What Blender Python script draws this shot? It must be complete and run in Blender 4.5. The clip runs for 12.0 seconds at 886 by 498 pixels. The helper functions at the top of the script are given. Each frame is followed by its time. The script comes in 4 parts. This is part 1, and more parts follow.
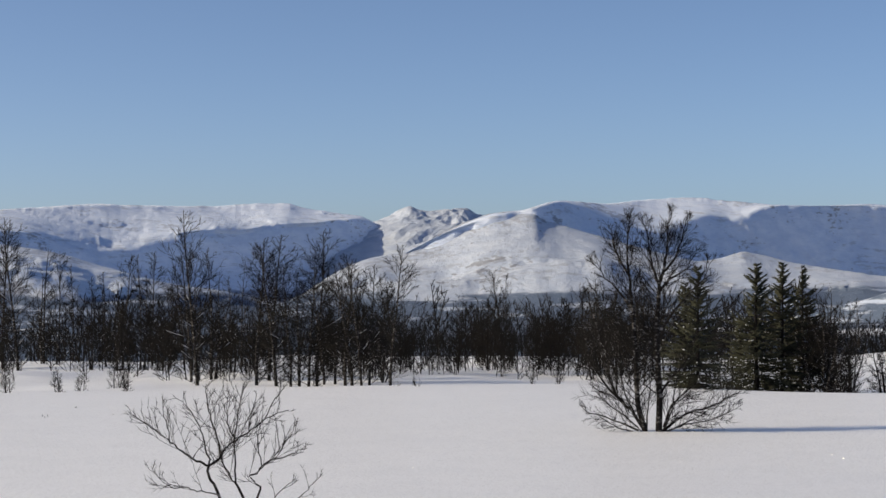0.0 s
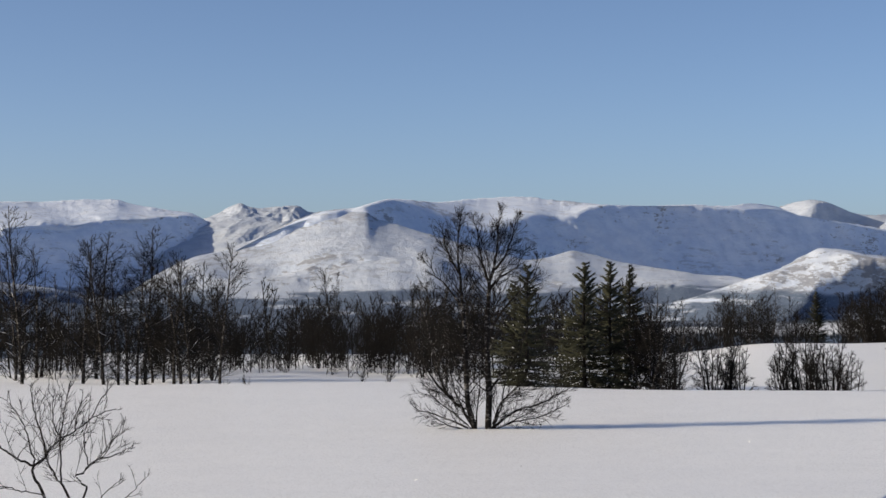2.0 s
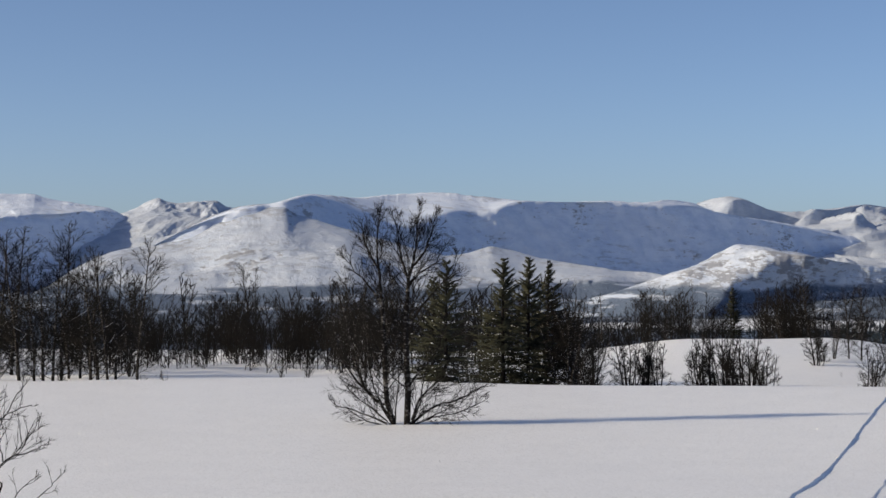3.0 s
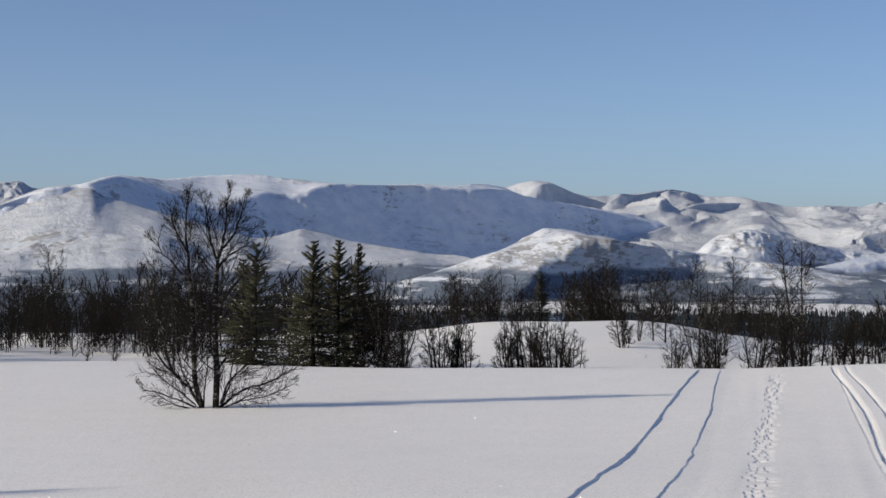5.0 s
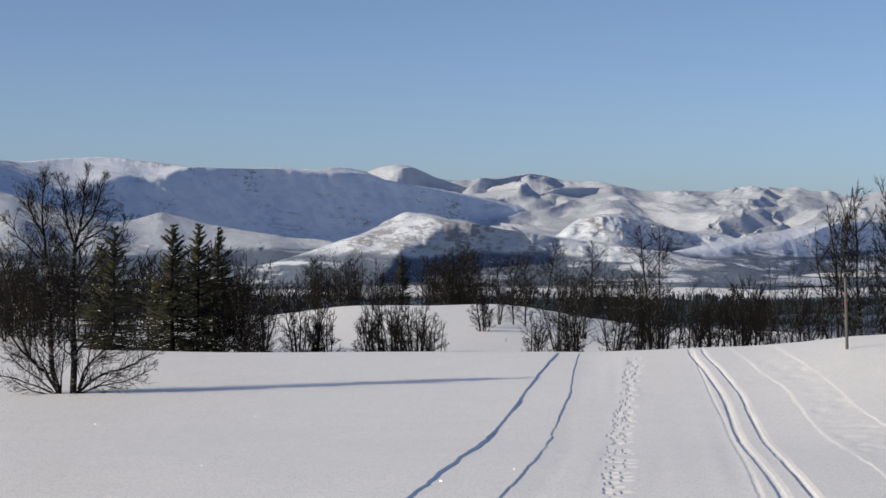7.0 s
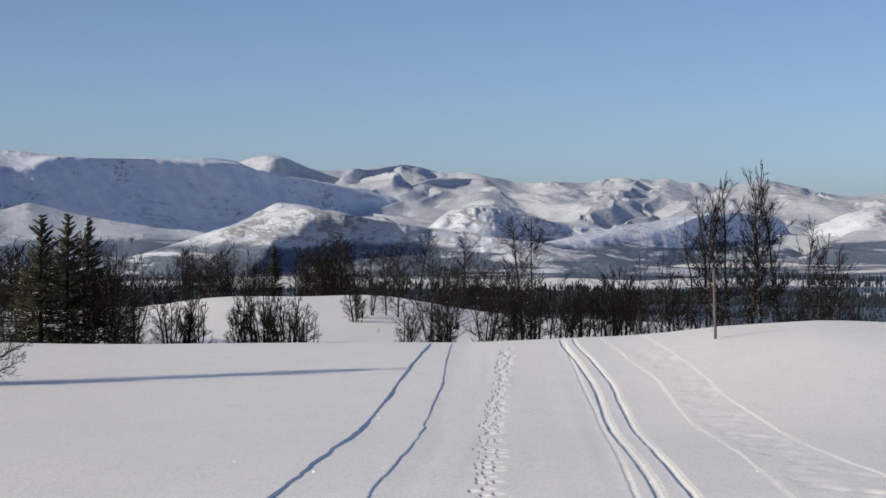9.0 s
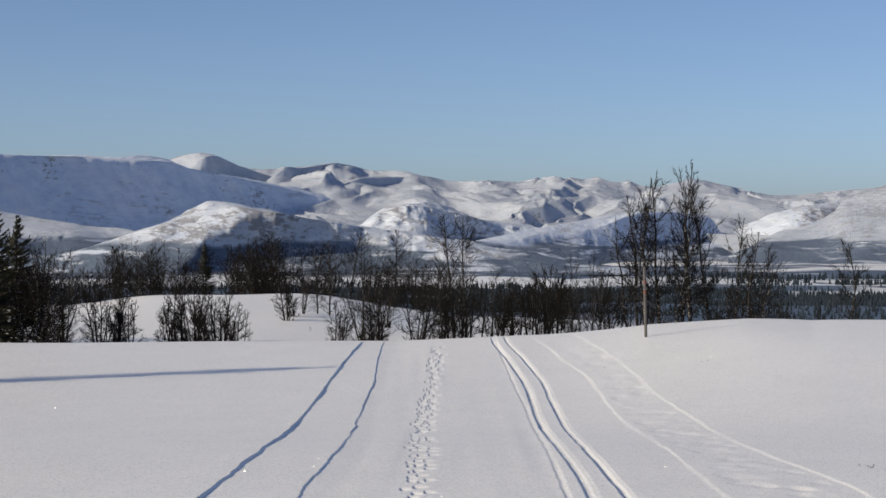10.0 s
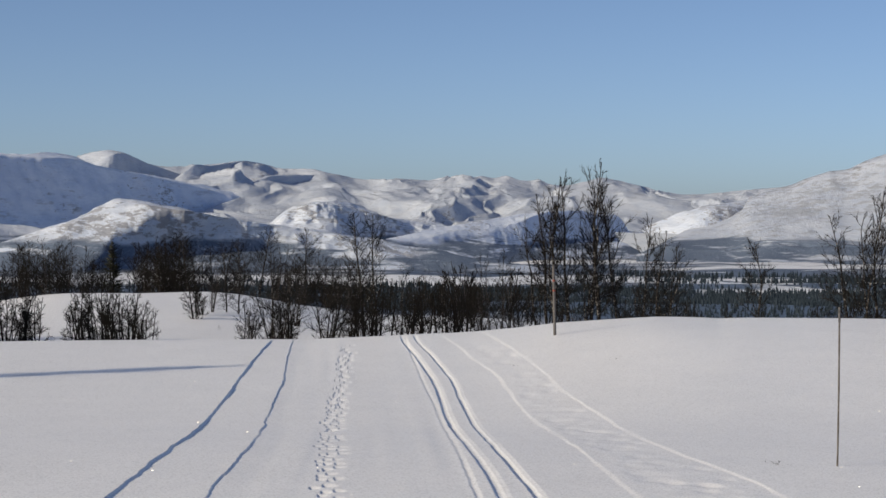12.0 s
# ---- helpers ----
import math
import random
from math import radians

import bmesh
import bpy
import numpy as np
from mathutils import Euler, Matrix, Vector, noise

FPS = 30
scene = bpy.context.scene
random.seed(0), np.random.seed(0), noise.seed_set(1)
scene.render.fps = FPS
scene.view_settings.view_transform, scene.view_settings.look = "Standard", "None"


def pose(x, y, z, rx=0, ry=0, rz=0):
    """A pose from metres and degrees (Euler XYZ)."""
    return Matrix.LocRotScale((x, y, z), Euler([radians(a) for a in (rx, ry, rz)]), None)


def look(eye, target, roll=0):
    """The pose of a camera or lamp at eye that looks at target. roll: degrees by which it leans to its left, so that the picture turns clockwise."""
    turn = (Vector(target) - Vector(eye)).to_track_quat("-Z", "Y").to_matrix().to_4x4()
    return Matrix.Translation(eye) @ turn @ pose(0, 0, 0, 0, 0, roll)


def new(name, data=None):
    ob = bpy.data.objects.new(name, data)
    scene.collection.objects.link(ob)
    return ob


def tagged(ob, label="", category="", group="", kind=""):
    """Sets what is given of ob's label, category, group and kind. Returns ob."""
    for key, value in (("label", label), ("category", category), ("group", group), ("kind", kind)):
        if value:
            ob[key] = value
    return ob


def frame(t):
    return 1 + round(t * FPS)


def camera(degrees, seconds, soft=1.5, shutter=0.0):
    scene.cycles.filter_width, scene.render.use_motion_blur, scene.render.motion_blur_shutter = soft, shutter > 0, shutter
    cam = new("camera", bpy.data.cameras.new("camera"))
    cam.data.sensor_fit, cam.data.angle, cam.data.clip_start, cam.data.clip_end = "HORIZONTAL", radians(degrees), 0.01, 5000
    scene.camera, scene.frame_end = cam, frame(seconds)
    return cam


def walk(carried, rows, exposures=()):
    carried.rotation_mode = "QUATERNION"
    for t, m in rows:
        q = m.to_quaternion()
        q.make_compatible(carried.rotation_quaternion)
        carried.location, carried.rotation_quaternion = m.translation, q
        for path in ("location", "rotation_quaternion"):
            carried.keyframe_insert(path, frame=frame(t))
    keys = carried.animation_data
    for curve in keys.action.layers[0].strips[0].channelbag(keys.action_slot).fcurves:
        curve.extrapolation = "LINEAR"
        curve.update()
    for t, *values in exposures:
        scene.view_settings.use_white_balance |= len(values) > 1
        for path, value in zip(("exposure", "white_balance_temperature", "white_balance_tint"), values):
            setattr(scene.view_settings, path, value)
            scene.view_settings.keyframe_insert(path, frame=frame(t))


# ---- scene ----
cam = camera(27.48, 12.0)
# The camera turns on its stand: seconds, degrees to the left, up, and of lean.
PAN = [
    (0.0, 0.008, 0.893, -0.398),
    (0.5, -0.897, 0.901, -0.328),
    (1.0, -2.314, 0.880, -0.284),
    (1.5, -3.830, 0.851, -0.234),
    (2.0, -5.332, 0.801, -0.189),
    (2.5, -6.688, 0.740, -0.155),
    (4.5, -11.980, 0.262, 0.066),
    (5.0, -13.884, 0.114, 0.072),
    (5.5, -15.559, -0.039, 0.117),
    (6.0, -16.808, -0.185, 0.102),
    (6.5, -17.611, -0.293, 0.100),
    (8.5, -20.935, -0.622, 0.202),
    (9.0, -22.294, -0.666, 0.188),
    (9.5, -23.482, -0.693, 0.239),
    (10.0, -24.453, -0.709, 0.253),
    (10.5, -25.226, -0.718, 0.282),
    (11.0, -25.954, -0.733, 0.311),
    (11.5, -26.647, -0.738, 0.312),
    (12.0, -27.302, -0.747, 0.366),
]
SUN_LEFT, SUN_UP = 96.0, 24.5  # the sun, in degrees to the left of the first view and over the horizon


def smooth(a, b, x):
    t = np.clip((np.asarray(x, float) - a) / (b - a), 0, 1)
    return t * t * (3 - 2 * t)


def lumps(x, y, size, seed=0):
    """Smooth noise in -1..1 with features of about that size, on whole arrays."""
    x, y = np.asarray(x, float) / size + 1000, np.asarray(y, float) / size + 1000
    i, j = np.floor(x).astype(np.int64), np.floor(y).astype(np.int64)
    fx, fy = x - i, y - j
    fx, fy = fx**3 * (fx * (6 * fx - 15) + 10), fy**3 * (fy * (6 * fy - 15) + 10)

    def at(a, b):
        h = (a * 374761393 + b * 668265263 + seed * 2246822519) & 0xFFFFFFFF
        h = ((h ^ (h >> 13)) * 1274126177) & 0xFFFFFFFF
        return ((h ^ (h >> 16)) & 0xFFFF) / 32767.5 - 1

    low = at(i, j) * (1 - fx) + at(i + 1, j) * fx
    top = at(i, j + 1) * (1 - fx) + at(i + 1, j + 1) * fx
    return low * (1 - fy) + top * fy


def rough(x, y, size, octaves=4, seed=0, keep=0.5):
    return sum(keep**k * lumps(x, y, size / 2**k, seed + 17 * k) for k in range(octaves))


EYE = 1.85  # the eye over the snow at the camera's feet


def lie(az, d):
    """The snow's height at az degrees to the left of the first view and d metres away, without trails and prints."""
    az, d = np.asarray(az, float), np.asarray(d, float)
    right, left = smooth(-27, -37, az), smooth(-13, -4, az)
    near = 0.09 - 0.17 * smooth(13, 19, d)
    # the knoll on the right, over which nothing but treetops shows
    near = near + 0.46 * right * smooth(14, 29, d)
    near = near + np.interp(az, (-40, -36, -34, -31, -29, -27, -25, -23), (0.0, -0.02, 0.08, 0.16, 0.14, 0.11, 0.05, 0)) * smooth(22, 30, d)
    # beyond the brow: a shallow hollow, then a low white hillock, then the long fall to the valley
    hollow = -0.87 * smooth(29.5, 42, d) * (1 - left) - 0.5 * smooth(29.5, 44, d) * left
    hollow = hollow - 0.85 * left * smooth(40, 72, d) - 2.8 * right * smooth(30, 58, d)
    hollow = hollow - 1.0 * smooth(-19.5, -26, az) * (1 - right) * smooth(40, 70, d) - 0.45 * smooth(-15.8, -12.3, az) * (1 - left) * smooth(45, 75, d)
    hillock = 0.1 * np.exp(-(((d - 74) / 14) ** 2) - ((az + 17.5) / 5) ** 2)
    logd = np.log(np.maximum(d, 1.0))
    fall = np.interp(logd, np.log([1, 70, 85, 110, 200, 600, 1200, 2500, 4000, 6000]), [0, 0, 0.5, 2.2, 6.0, 22, 40, 58, 66, 80])
    x, y = -np.sin(np.radians(az)) * d, np.cos(np.radians(az)) * d
    swell = 0.04 * lumps(x, y, 6, 3) * smooth(8, 16, d) + (0.12 * lumps(x, y, 9, 5) + (0.03 + 0.08 * left) * lumps(x, y, 2.4, 6)) * smooth(33, 46, d)
    far = smooth(90, 400, d) * 2.5 * rough(x, y, 120, 3, 9) + smooth(600, 2000, d) * 5 * rough(x, y, 500, 3, 11)
    return near + hollow + hillock - fall + swell + far


walk(cam, [(t, pose(0, 0, EYE, 90 + up, -lean, left)) for t, left, up, lean in PAN],
     [(0.0, -0.23, 6540, 11), (5.0, -0.34, 6540, 11), (9.0, -0.39, 6540, 11), (12.0, -0.48, 6540, 11)])

# ---- light ----
sky = bpy.data.worlds.new("sky")
scene.world = sky
sky.use_nodes = True
air = sky.node_tree.nodes.new("ShaderNodeTexSky")
air.sky_type, air.sun_disc = "NISHITA", False
air.sun_elevation, air.sun_rotation = radians(SUN_UP), radians(-SUN_LEFT)
air.altitude, air.air_density, air.dust_density, air.ozone_density = 1000, 0.6, 2.2, 2.5
sky.node_tree.links.new(air.outputs["Color"], sky.node_tree.nodes["Background"].inputs["Color"])
sky.node_tree.nodes["Background"].inputs["Strength"].default_value = 0.15
ray = Vector((-math.sin(radians(SUN_LEFT)) * math.cos(radians(SUN_UP)), math.cos(radians(SUN_LEFT)) * math.cos(radians(SUN_UP)), math.sin(radians(SUN_UP))))
lamp = bpy.data.lights.new("sun", "SUN")
lamp.energy, lamp.angle, lamp.color = 4.8, radians(1.1), (1.0, 0.87, 0.63)
new("sun", lamp).matrix_world = look(ray * 200, (0, 0, 0))


# ---- materials ----
def spot(az, d):
    return np.array([-math.sin(radians(az)) * d, math.cos(radians(az)) * d])


class Mat:
    """A node material under construction."""

    def __init__(self, name, rough_=0.7, metal=0.0, spec=0.3):
        self.m = bpy.data.materials.new(name)
        self.m.use_nodes = True
        self.n, self.l = self.m.node_tree.nodes, self.m.node_tree.links
        self.b = self.n["Principled BSDF"]
        self.b.inputs["Roughness"].default_value = rough_
        self.b.inputs["Metallic"].default_value = metal
        self.b.inputs["Specular IOR Level"].default_value = spec
        self.where = self.n.new("ShaderNodeNewGeometry").outputs["Position"]

    def noise(self, scale, detail=4, rough_=0.55, stretch=None, local=False):
        t = self.n.new("ShaderNodeTexNoise")
        t.inputs["Scale"].default_value, t.inputs["Detail"].default_value, t.inputs["Roughness"].default_value = scale, detail, rough_
        src = self.n.new("ShaderNodeTexCoord").outputs["Object"] if local else self.where
        if stretch:
            v = self.n.new("ShaderNodeVectorMath")
            v.operation = "MULTIPLY"
            v.inputs[1].default_value = stretch
            self.l.new(src, v.inputs[0])
            src = v.outputs[0]
        self.l.new(src, t.inputs["Vector"])
        return t.outputs["Fac"]

    def ramp(self, fac, lo, hi, a=0.0, b=1.0):
        r = self.n.new("ShaderNodeMapRange")
        r.interpolation_type = "SMOOTHSTEP"
        for k, v in zip(("From Min", "From Max", "To Min", "To Max"), (lo, hi, a, b)):
            r.inputs[k].default_value = v
        self.l.new(fac, r.inputs["Value"])
        return r.outputs["Result"]

    def math(self, op, a, b=0.0):
        m = self.n.new("ShaderNodeMath")
        m.operation = op
        for k, v in enumerate((a, b)):
            if isinstance(v, (int, float)):
                m.inputs[k].default_value = v
            else:
                self.l.new(v, m.inputs[k])
        return m.outputs[0]

    def mix(self, fac, a, b):
        m = self.n.new("ShaderNodeMix")
        m.data_type = "RGBA"
        for k, v in ((0, fac), (6, a), (7, b)):
            if isinstance(v, tuple):
                m.inputs[k].default_value = (*v, 1)
            elif isinstance(v, (int, float)):
                m.inputs[k].default_value = v
            else:
                self.l.new(v, m.inputs[k])
        return m.outputs[2]

    def colour(self, c):
        if isinstance(c, tuple):
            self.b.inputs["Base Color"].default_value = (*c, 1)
        else:
            self.l.new(c, self.b.inputs["Base Color"])
        return self

    def bump(self, height, strength=0.3, distance=0.01):
        b = self.n.new("ShaderNodeBump")
        b.inputs["Strength"].default_value, b.inputs["Distance"].default_value = strength, distance
        self.l.new(height, b.inputs["Height"])
        self.l.new(b.outputs[0], self.b.inputs["Normal"])
        return self

    def axis(self, which, src=None):
        s = self.n.new("ShaderNodeSeparateXYZ")
        self.l.new(src or self.where, s.inputs[0])
        return s.outputs[which]


WHITE = (0.93, 0.93, 0.94)


def ground_material():
    m = Mat("snow_field", 0.55, spec=0.25)
    length = m.n.new("ShaderNodeVectorMath")
    length.operation = "LENGTH"
    m.l.new(m.where, length.inputs[0])
    d = length.outputs["Value"]
    grain = m.noise(260, 3, 0.7)
    crust = m.noise(1.1, 5, 0.6)
    snow = m.mix(m.ramp(crust, 0.3, 0.7), (0.89, 0.892, 0.905), WHITE)
    snow = m.mix(m.ramp(grain, 0.35, 0.7, 0, 0.25), snow, (0.80, 0.81, 0.835))
    # far down in the valley: woods in belts, haze painted in as blue-grey, with a long frozen lake between
    trees = m.noise(0.12, 3, 0.8)
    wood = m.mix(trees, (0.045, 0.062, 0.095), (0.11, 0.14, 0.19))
    way = m.math("MULTIPLY", d, m.ramp(m.noise(0.004, 5, 0.62, (0.5, 1.0, 1.0)), 0.25, 0.75, 0.86, 1.14))
    side = m.ramp(m.math("DIVIDE", m.axis(0), m.axis(1)), 0.57, 0.66)
    near_wood = m.math("MULTIPLY", m.ramp(way, 110, 190), m.ramp(way, 1480, 1360))
    side_wood = m.math("MULTIPLY", side, m.math("MULTIPLY", m.ramp(way, 1300, 1400), m.ramp(way, 2600, 2350)))
    glade = m.math("MULTIPLY", m.ramp(m.noise(0.007, 5, 0.6), 0.44, 0.5), m.ramp(trees, 0.64, 0.56))
    side_wood = m.math("MULTIPLY", side_wood, m.math("SUBTRACT", 1.0, glade))
    west_wood = m.math("MULTIPLY", m.ramp(m.math("DIVIDE", m.axis(0), m.axis(1)), 0.33, 0.25), m.math("MULTIPLY", m.ramp(way, 1300, 1400), m.ramp(way, 2500, 2200)))
    side_wood = m.math("MAXIMUM", side_wood, m.math("MULTIPLY", west_wood, m.ramp(m.noise(0.01, 5, 0.6, (0.4, 1.0, 1.0)), 0.36, 0.43)))
    belt = m.math("MULTIPLY", m.ramp(way, 2050, 2180), m.ramp(way, 2950, 2700))
    belt = m.math("MULTIPLY", belt, m.ramp(m.noise(0.012, 5, 0.65, (0.4, 1.0, 1.0)), 0.34, 0.42))
    strips = m.math("MULTIPLY", m.ramp(way, 3000, 3150), m.ramp(m.noise(0.009, 5, 0.6, (0.35, 1.0, 1.0)), 0.52, 0.58))
    cover = m.math("MAXIMUM", m.math("MAXIMUM", near_wood, side_wood), m.math("MAXIMUM", belt, strips))
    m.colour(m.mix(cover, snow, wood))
    # loose hoar crystals, each tilted its own way, a few of which catch the sun
    flakes = m.n.new("ShaderNodeTexVoronoi")
    flakes.inputs["Scale"].default_value = 88
    m.l.new(m.where, flakes.inputs["Vector"])
    tilt = m.n.new("ShaderNodeVectorMath")
    tilt.operation = "MULTIPLY_ADD"
    tilt.inputs[1].default_value, tilt.inputs[2].default_value = (2, 2, 1), (-1, -1, 0)
    m.l.new(flakes.outputs["Color"], tilt.inputs[0])
    unit = m.n.new("ShaderNodeVectorMath")
    unit.operation = "NORMALIZE"
    m.l.new(tilt.outputs[0], unit.inputs[0])
    m.l.new(unit.outputs[0], m.b.inputs["Coat Normal"])
    chance = m.n.new("ShaderNodeTexWhiteNoise")
    m.l.new(flakes.outputs["Color"], chance.inputs["Vector"])
    m.l.new(m.math("MULTIPLY", m.math("GREATER_THAN", chance.outputs["Value"], 0.5), 0.35), m.b.inputs["Coat Weight"])
    m.b.inputs["Coat Roughness"].default_value = 0.147
    relief = m.math("ADD", m.math("MULTIPLY", grain, 0.15), m.noise(9, 4, 0.6))
    return m.bump(relief, 0.18, 0.012).m


def mountain_material(name, rock=0.5, tree_line=-25.0, seed=0.0, worn_or_hazed=1.0):
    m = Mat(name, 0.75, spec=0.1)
    shift = m.n.new("ShaderNodeVectorMath")
    shift.inputs[1].default_value = (seed * 731.0, seed * 377.0, 0)
    m.l.new(m.where, shift.inputs[0])
    m.where = shift.outputs[0]
    z = m.axis(2)
    steep = m.axis(2, m.n.new("ShaderNodeNewGeometry").outputs["True Normal"])
    fine = m.noise(0.055, 9, 0.72, (1, 0.6, 2.2))
    broad = m.noise(0.006, 4, 0.6)
    # snow tinted blue and scaled in brightness to stand in for distant haze
    snow = m.mix(m.ramp(m.noise(0.025, 6, 0.65, (1, 0.7, 2.0)), 0.35, 0.65), tuple(worn_or_hazed * v for v in (0.63, 0.705, 0.85)), tuple(worn_or_hazed * v for v in (0.745, 0.805, 0.92)))
    stone = m.mix(m.noise(0.2, 4), (0.11, 0.105, 0.115), (0.24, 0.225, 0.23))
    bare = m.ramp(m.math("ADD", fine, m.math("MULTIPLY", m.math("SUBTRACT", broad, 0.5), 0.9)), 0.71 - 0.12 * rock, 0.78 - 0.12 * rock)
    bare = m.math("MULTIPLY", bare, m.ramp(steep, 0.97, 0.8, 0.5, 1.0))
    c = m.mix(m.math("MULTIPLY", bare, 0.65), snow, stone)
    # thin wind-scoured streaks where heather and stones show through
    scoured = m.math("MULTIPLY", m.ramp(m.noise(0.034, 8, 0.68, (0.55, 0.55, 2.6)), 0.53, 0.63), m.ramp(m.noise(0.0085, 3, 0.55), 0.42, 0.6))
    c = m.mix(m.math("MULTIPLY", scoured, 0.3 + 0.15 * rock), c, (0.3, 0.31, 0.34))
    level = m.math("ADD", z, m.math("MULTIPLY", m.math("SUBTRACT", m.noise(0.011, 5, 0.6, (0.6, 0.6, 2.5)), 0.5), 46.0))
    woods = m.ramp(level, tree_line + 5, tree_line - 6)
    gaps = m.ramp(m.noise(0.012, 6, 0.65, (0.5, 0.5, 4.0)), 0.52, 0.62)
    woods = m.math("MULTIPLY", woods, m.math("SUBTRACT", 1.0, gaps))
    speck = m.noise(0.16, 3, 0.8)
    # woods paler and bluer than trees are: haze put into their colour
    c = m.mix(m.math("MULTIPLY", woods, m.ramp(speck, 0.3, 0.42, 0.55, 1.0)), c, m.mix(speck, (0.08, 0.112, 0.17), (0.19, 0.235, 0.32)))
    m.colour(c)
    return m.bump(m.math("ADD", fine, broad), 0.7, 7.0).m


def bark_material():
    m = Mat("birch_bark", 0.85, spec=0.08)
    bands = m.noise(9, 4, 0.7, (1, 1, 2.2), True)
    pale = m.mix(m.noise(40, 3, 0.6, None, True), (0.1, 0.092, 0.086), (0.34, 0.32, 0.3))
    dark = m.mix(m.noise(60, 3, 0.6, None, True), (0.008, 0.007, 0.0066), (0.024, 0.02, 0.018))
    m.colour(m.mix(m.ramp(bands, 0.53, 0.63), dark, pale))
    return m.bump(m.noise(50, 4, 0.6, None, True), 0.5, 0.008).m


def two_tone(name, a, b, scale, rough_=0.85, bump=0.4, spec=0.06):
    m = Mat(name, rough_, spec=spec)
    f = m.noise(scale, 5, 0.65, None, True)
    m.colour(m.mix(m.ramp(f, 0.3, 0.7), a, b))
    return m.bump(f, bump, 0.004).m


SNOW_FIELD = ground_material()
SNOW_CAP = two_tone("snow_cap", (0.76, 0.77, 0.8), WHITE, 60)
BARK = bark_material()
TWIG = two_tone("birch_twigs", (0.009, 0.0083, 0.0078), (0.023, 0.0205, 0.0188), 30)
DARK_BARK = two_tone("dark_bark", (0.007, 0.006, 0.0057), (0.02, 0.0165, 0.015), 25)
NEEDLES = two_tone("spruce_needles", (0.024, 0.0265, 0.018), (0.066, 0.066, 0.046), 7)
# needles of the distant wood, blued in the colour as haze would
HAZED_NEEDLES = two_tone("hazed_needles", (0.018, 0.026, 0.036), (0.04, 0.054, 0.068), 0.3)
POST_WOOD = two_tone("weathered_wood", (0.07, 0.067, 0.067), (0.16, 0.152, 0.15), 45)
RED_PAINT = two_tone("red_paint", (0.18, 0.045, 0.036), (0.26, 0.085, 0.07), 60)
CANE = two_tone("bamboo_cane", (0.08, 0.071, 0.064), (0.16, 0.143, 0.127), 30)


# ---- building ----
def mesh(name, verts, faces, material, shade=True):
    me = bpy.data.meshes.new(name)
    verts = np.asarray(verts, np.float32)
    if isinstance(faces, np.ndarray):
        k = faces.shape[1]
        me.vertices.add(len(verts))
        me.vertices.foreach_set("co", verts.ravel())
        me.loops.add(faces.size)
        me.loops.foreach_set("vertex_index", faces.astype(np.int32).ravel())
        me.polygons.add(len(faces))
        me.polygons.foreach_set("loop_start", np.arange(0, faces.size, k, dtype=np.int32))
        me.update(calc_edges=True)
    else:
        me.from_pydata(verts.tolist(), [], faces)
    me.polygons.foreach_set("use_smooth", np.full(len(me.polygons), shade))
    me.materials.append(material)
    return me


def sheet(rows, cols):
    i = np.arange((rows - 1) * cols).reshape(rows - 1, cols)[:, :-1].ravel()
    return np.stack([i, i + 1, i + cols + 1, i + cols], 1)


def thing(name, label, category, group="", at=(0, 0, 0)):
    ob = new(name)
    ob.location = at
    return tagged(ob, label, category, group)


def part(name, me, parent, label=""):
    ob = new(name, me)
    ob.parent = parent
    if name == "snow":
        ob["kind"] = "stuff"
    return tagged(ob, label) if label else ob


# ---- the snow ----
# Trails over the snow: the way of each line as degrees to the left and metres out, its half width, depth (minus: a ridge) and lip.
TRAILS = {
    "L1": (-14.78, 10.2, -16.79, 11.8, -17.63, 12.7, -18.22, 13.5, -18.83, 14.7, -19.43, 16.3, -20.03, 18.7, -20.63, 21.2, -21.18, 24.4, -21.55, 27.0, -21.90, 30.0),
    "L2": (-18.39, 10.1, -19.81, 11.8, -20.64, 13.2, -21.14, 14.4, -21.61, 17.0, -21.98, 20.2, -22.28, 22.4, -22.39, 25.3, -22.54, 29.6),
    "F": (-23.60, 10.0, -23.64, 12.2, -23.69, 14.2, -23.81, 17.6, -24.05, 22.1, -24.28, 28.5),
    "R0": (-29.07, 10.0, -28.36, 12.2, -27.69, 15.4, -27.17, 19.2, -26.88, 21.3, -26.57, 23.8, -26.26, 26.8),
    "R1": (-30.18, 10.0, -29.04, 12.3, -28.35, 14.3, -27.81, 16.4, -27.38, 19.3, -27.13, 22.2, -26.57, 25.4, -26.08, 28.6),
    "R2": (-31.61, 10.1, -30.14, 12.3, -29.41, 13.7, -28.78, 15.6, -28.24, 18.2, -27.93, 20.1, -27.68, 22.6, -27.12, 25.2, -26.51, 28.5),
    "W1": (-35.30, 10.2, -33.10, 12.5, -32.62, 13.0, -31.65, 14.8, -30.67, 16.9, -29.83, 19.1, -29.45, 21.2, -28.96, 23.6, -28.23, 25.3, -27.80, 27.3, -27.30, 29.9),
    "W2": (-41.08, 10.4, -38.10, 12.1, -36.89, 13.0, -35.32, 14.0, -33.67, 15.6, -32.24, 18.5, -31.39, 20.0, -30.78, 22.1, -30.12, 24.4, -29.31, 26.7, -28.58, 30.1),
}
SHAPES = {"R0": (0.012, 0.007, 0.0), "R1": (0.024, 0.024, 0.003), "R2": (0.022, 0.021, 0.004)}
STEPS = {"L1": (0.009, -0.022), "L2": (0.008, -0.012), "W1": (0.03, 0.008), "W2": (0.034, 0.0085)}  # where the bed steps down and up again


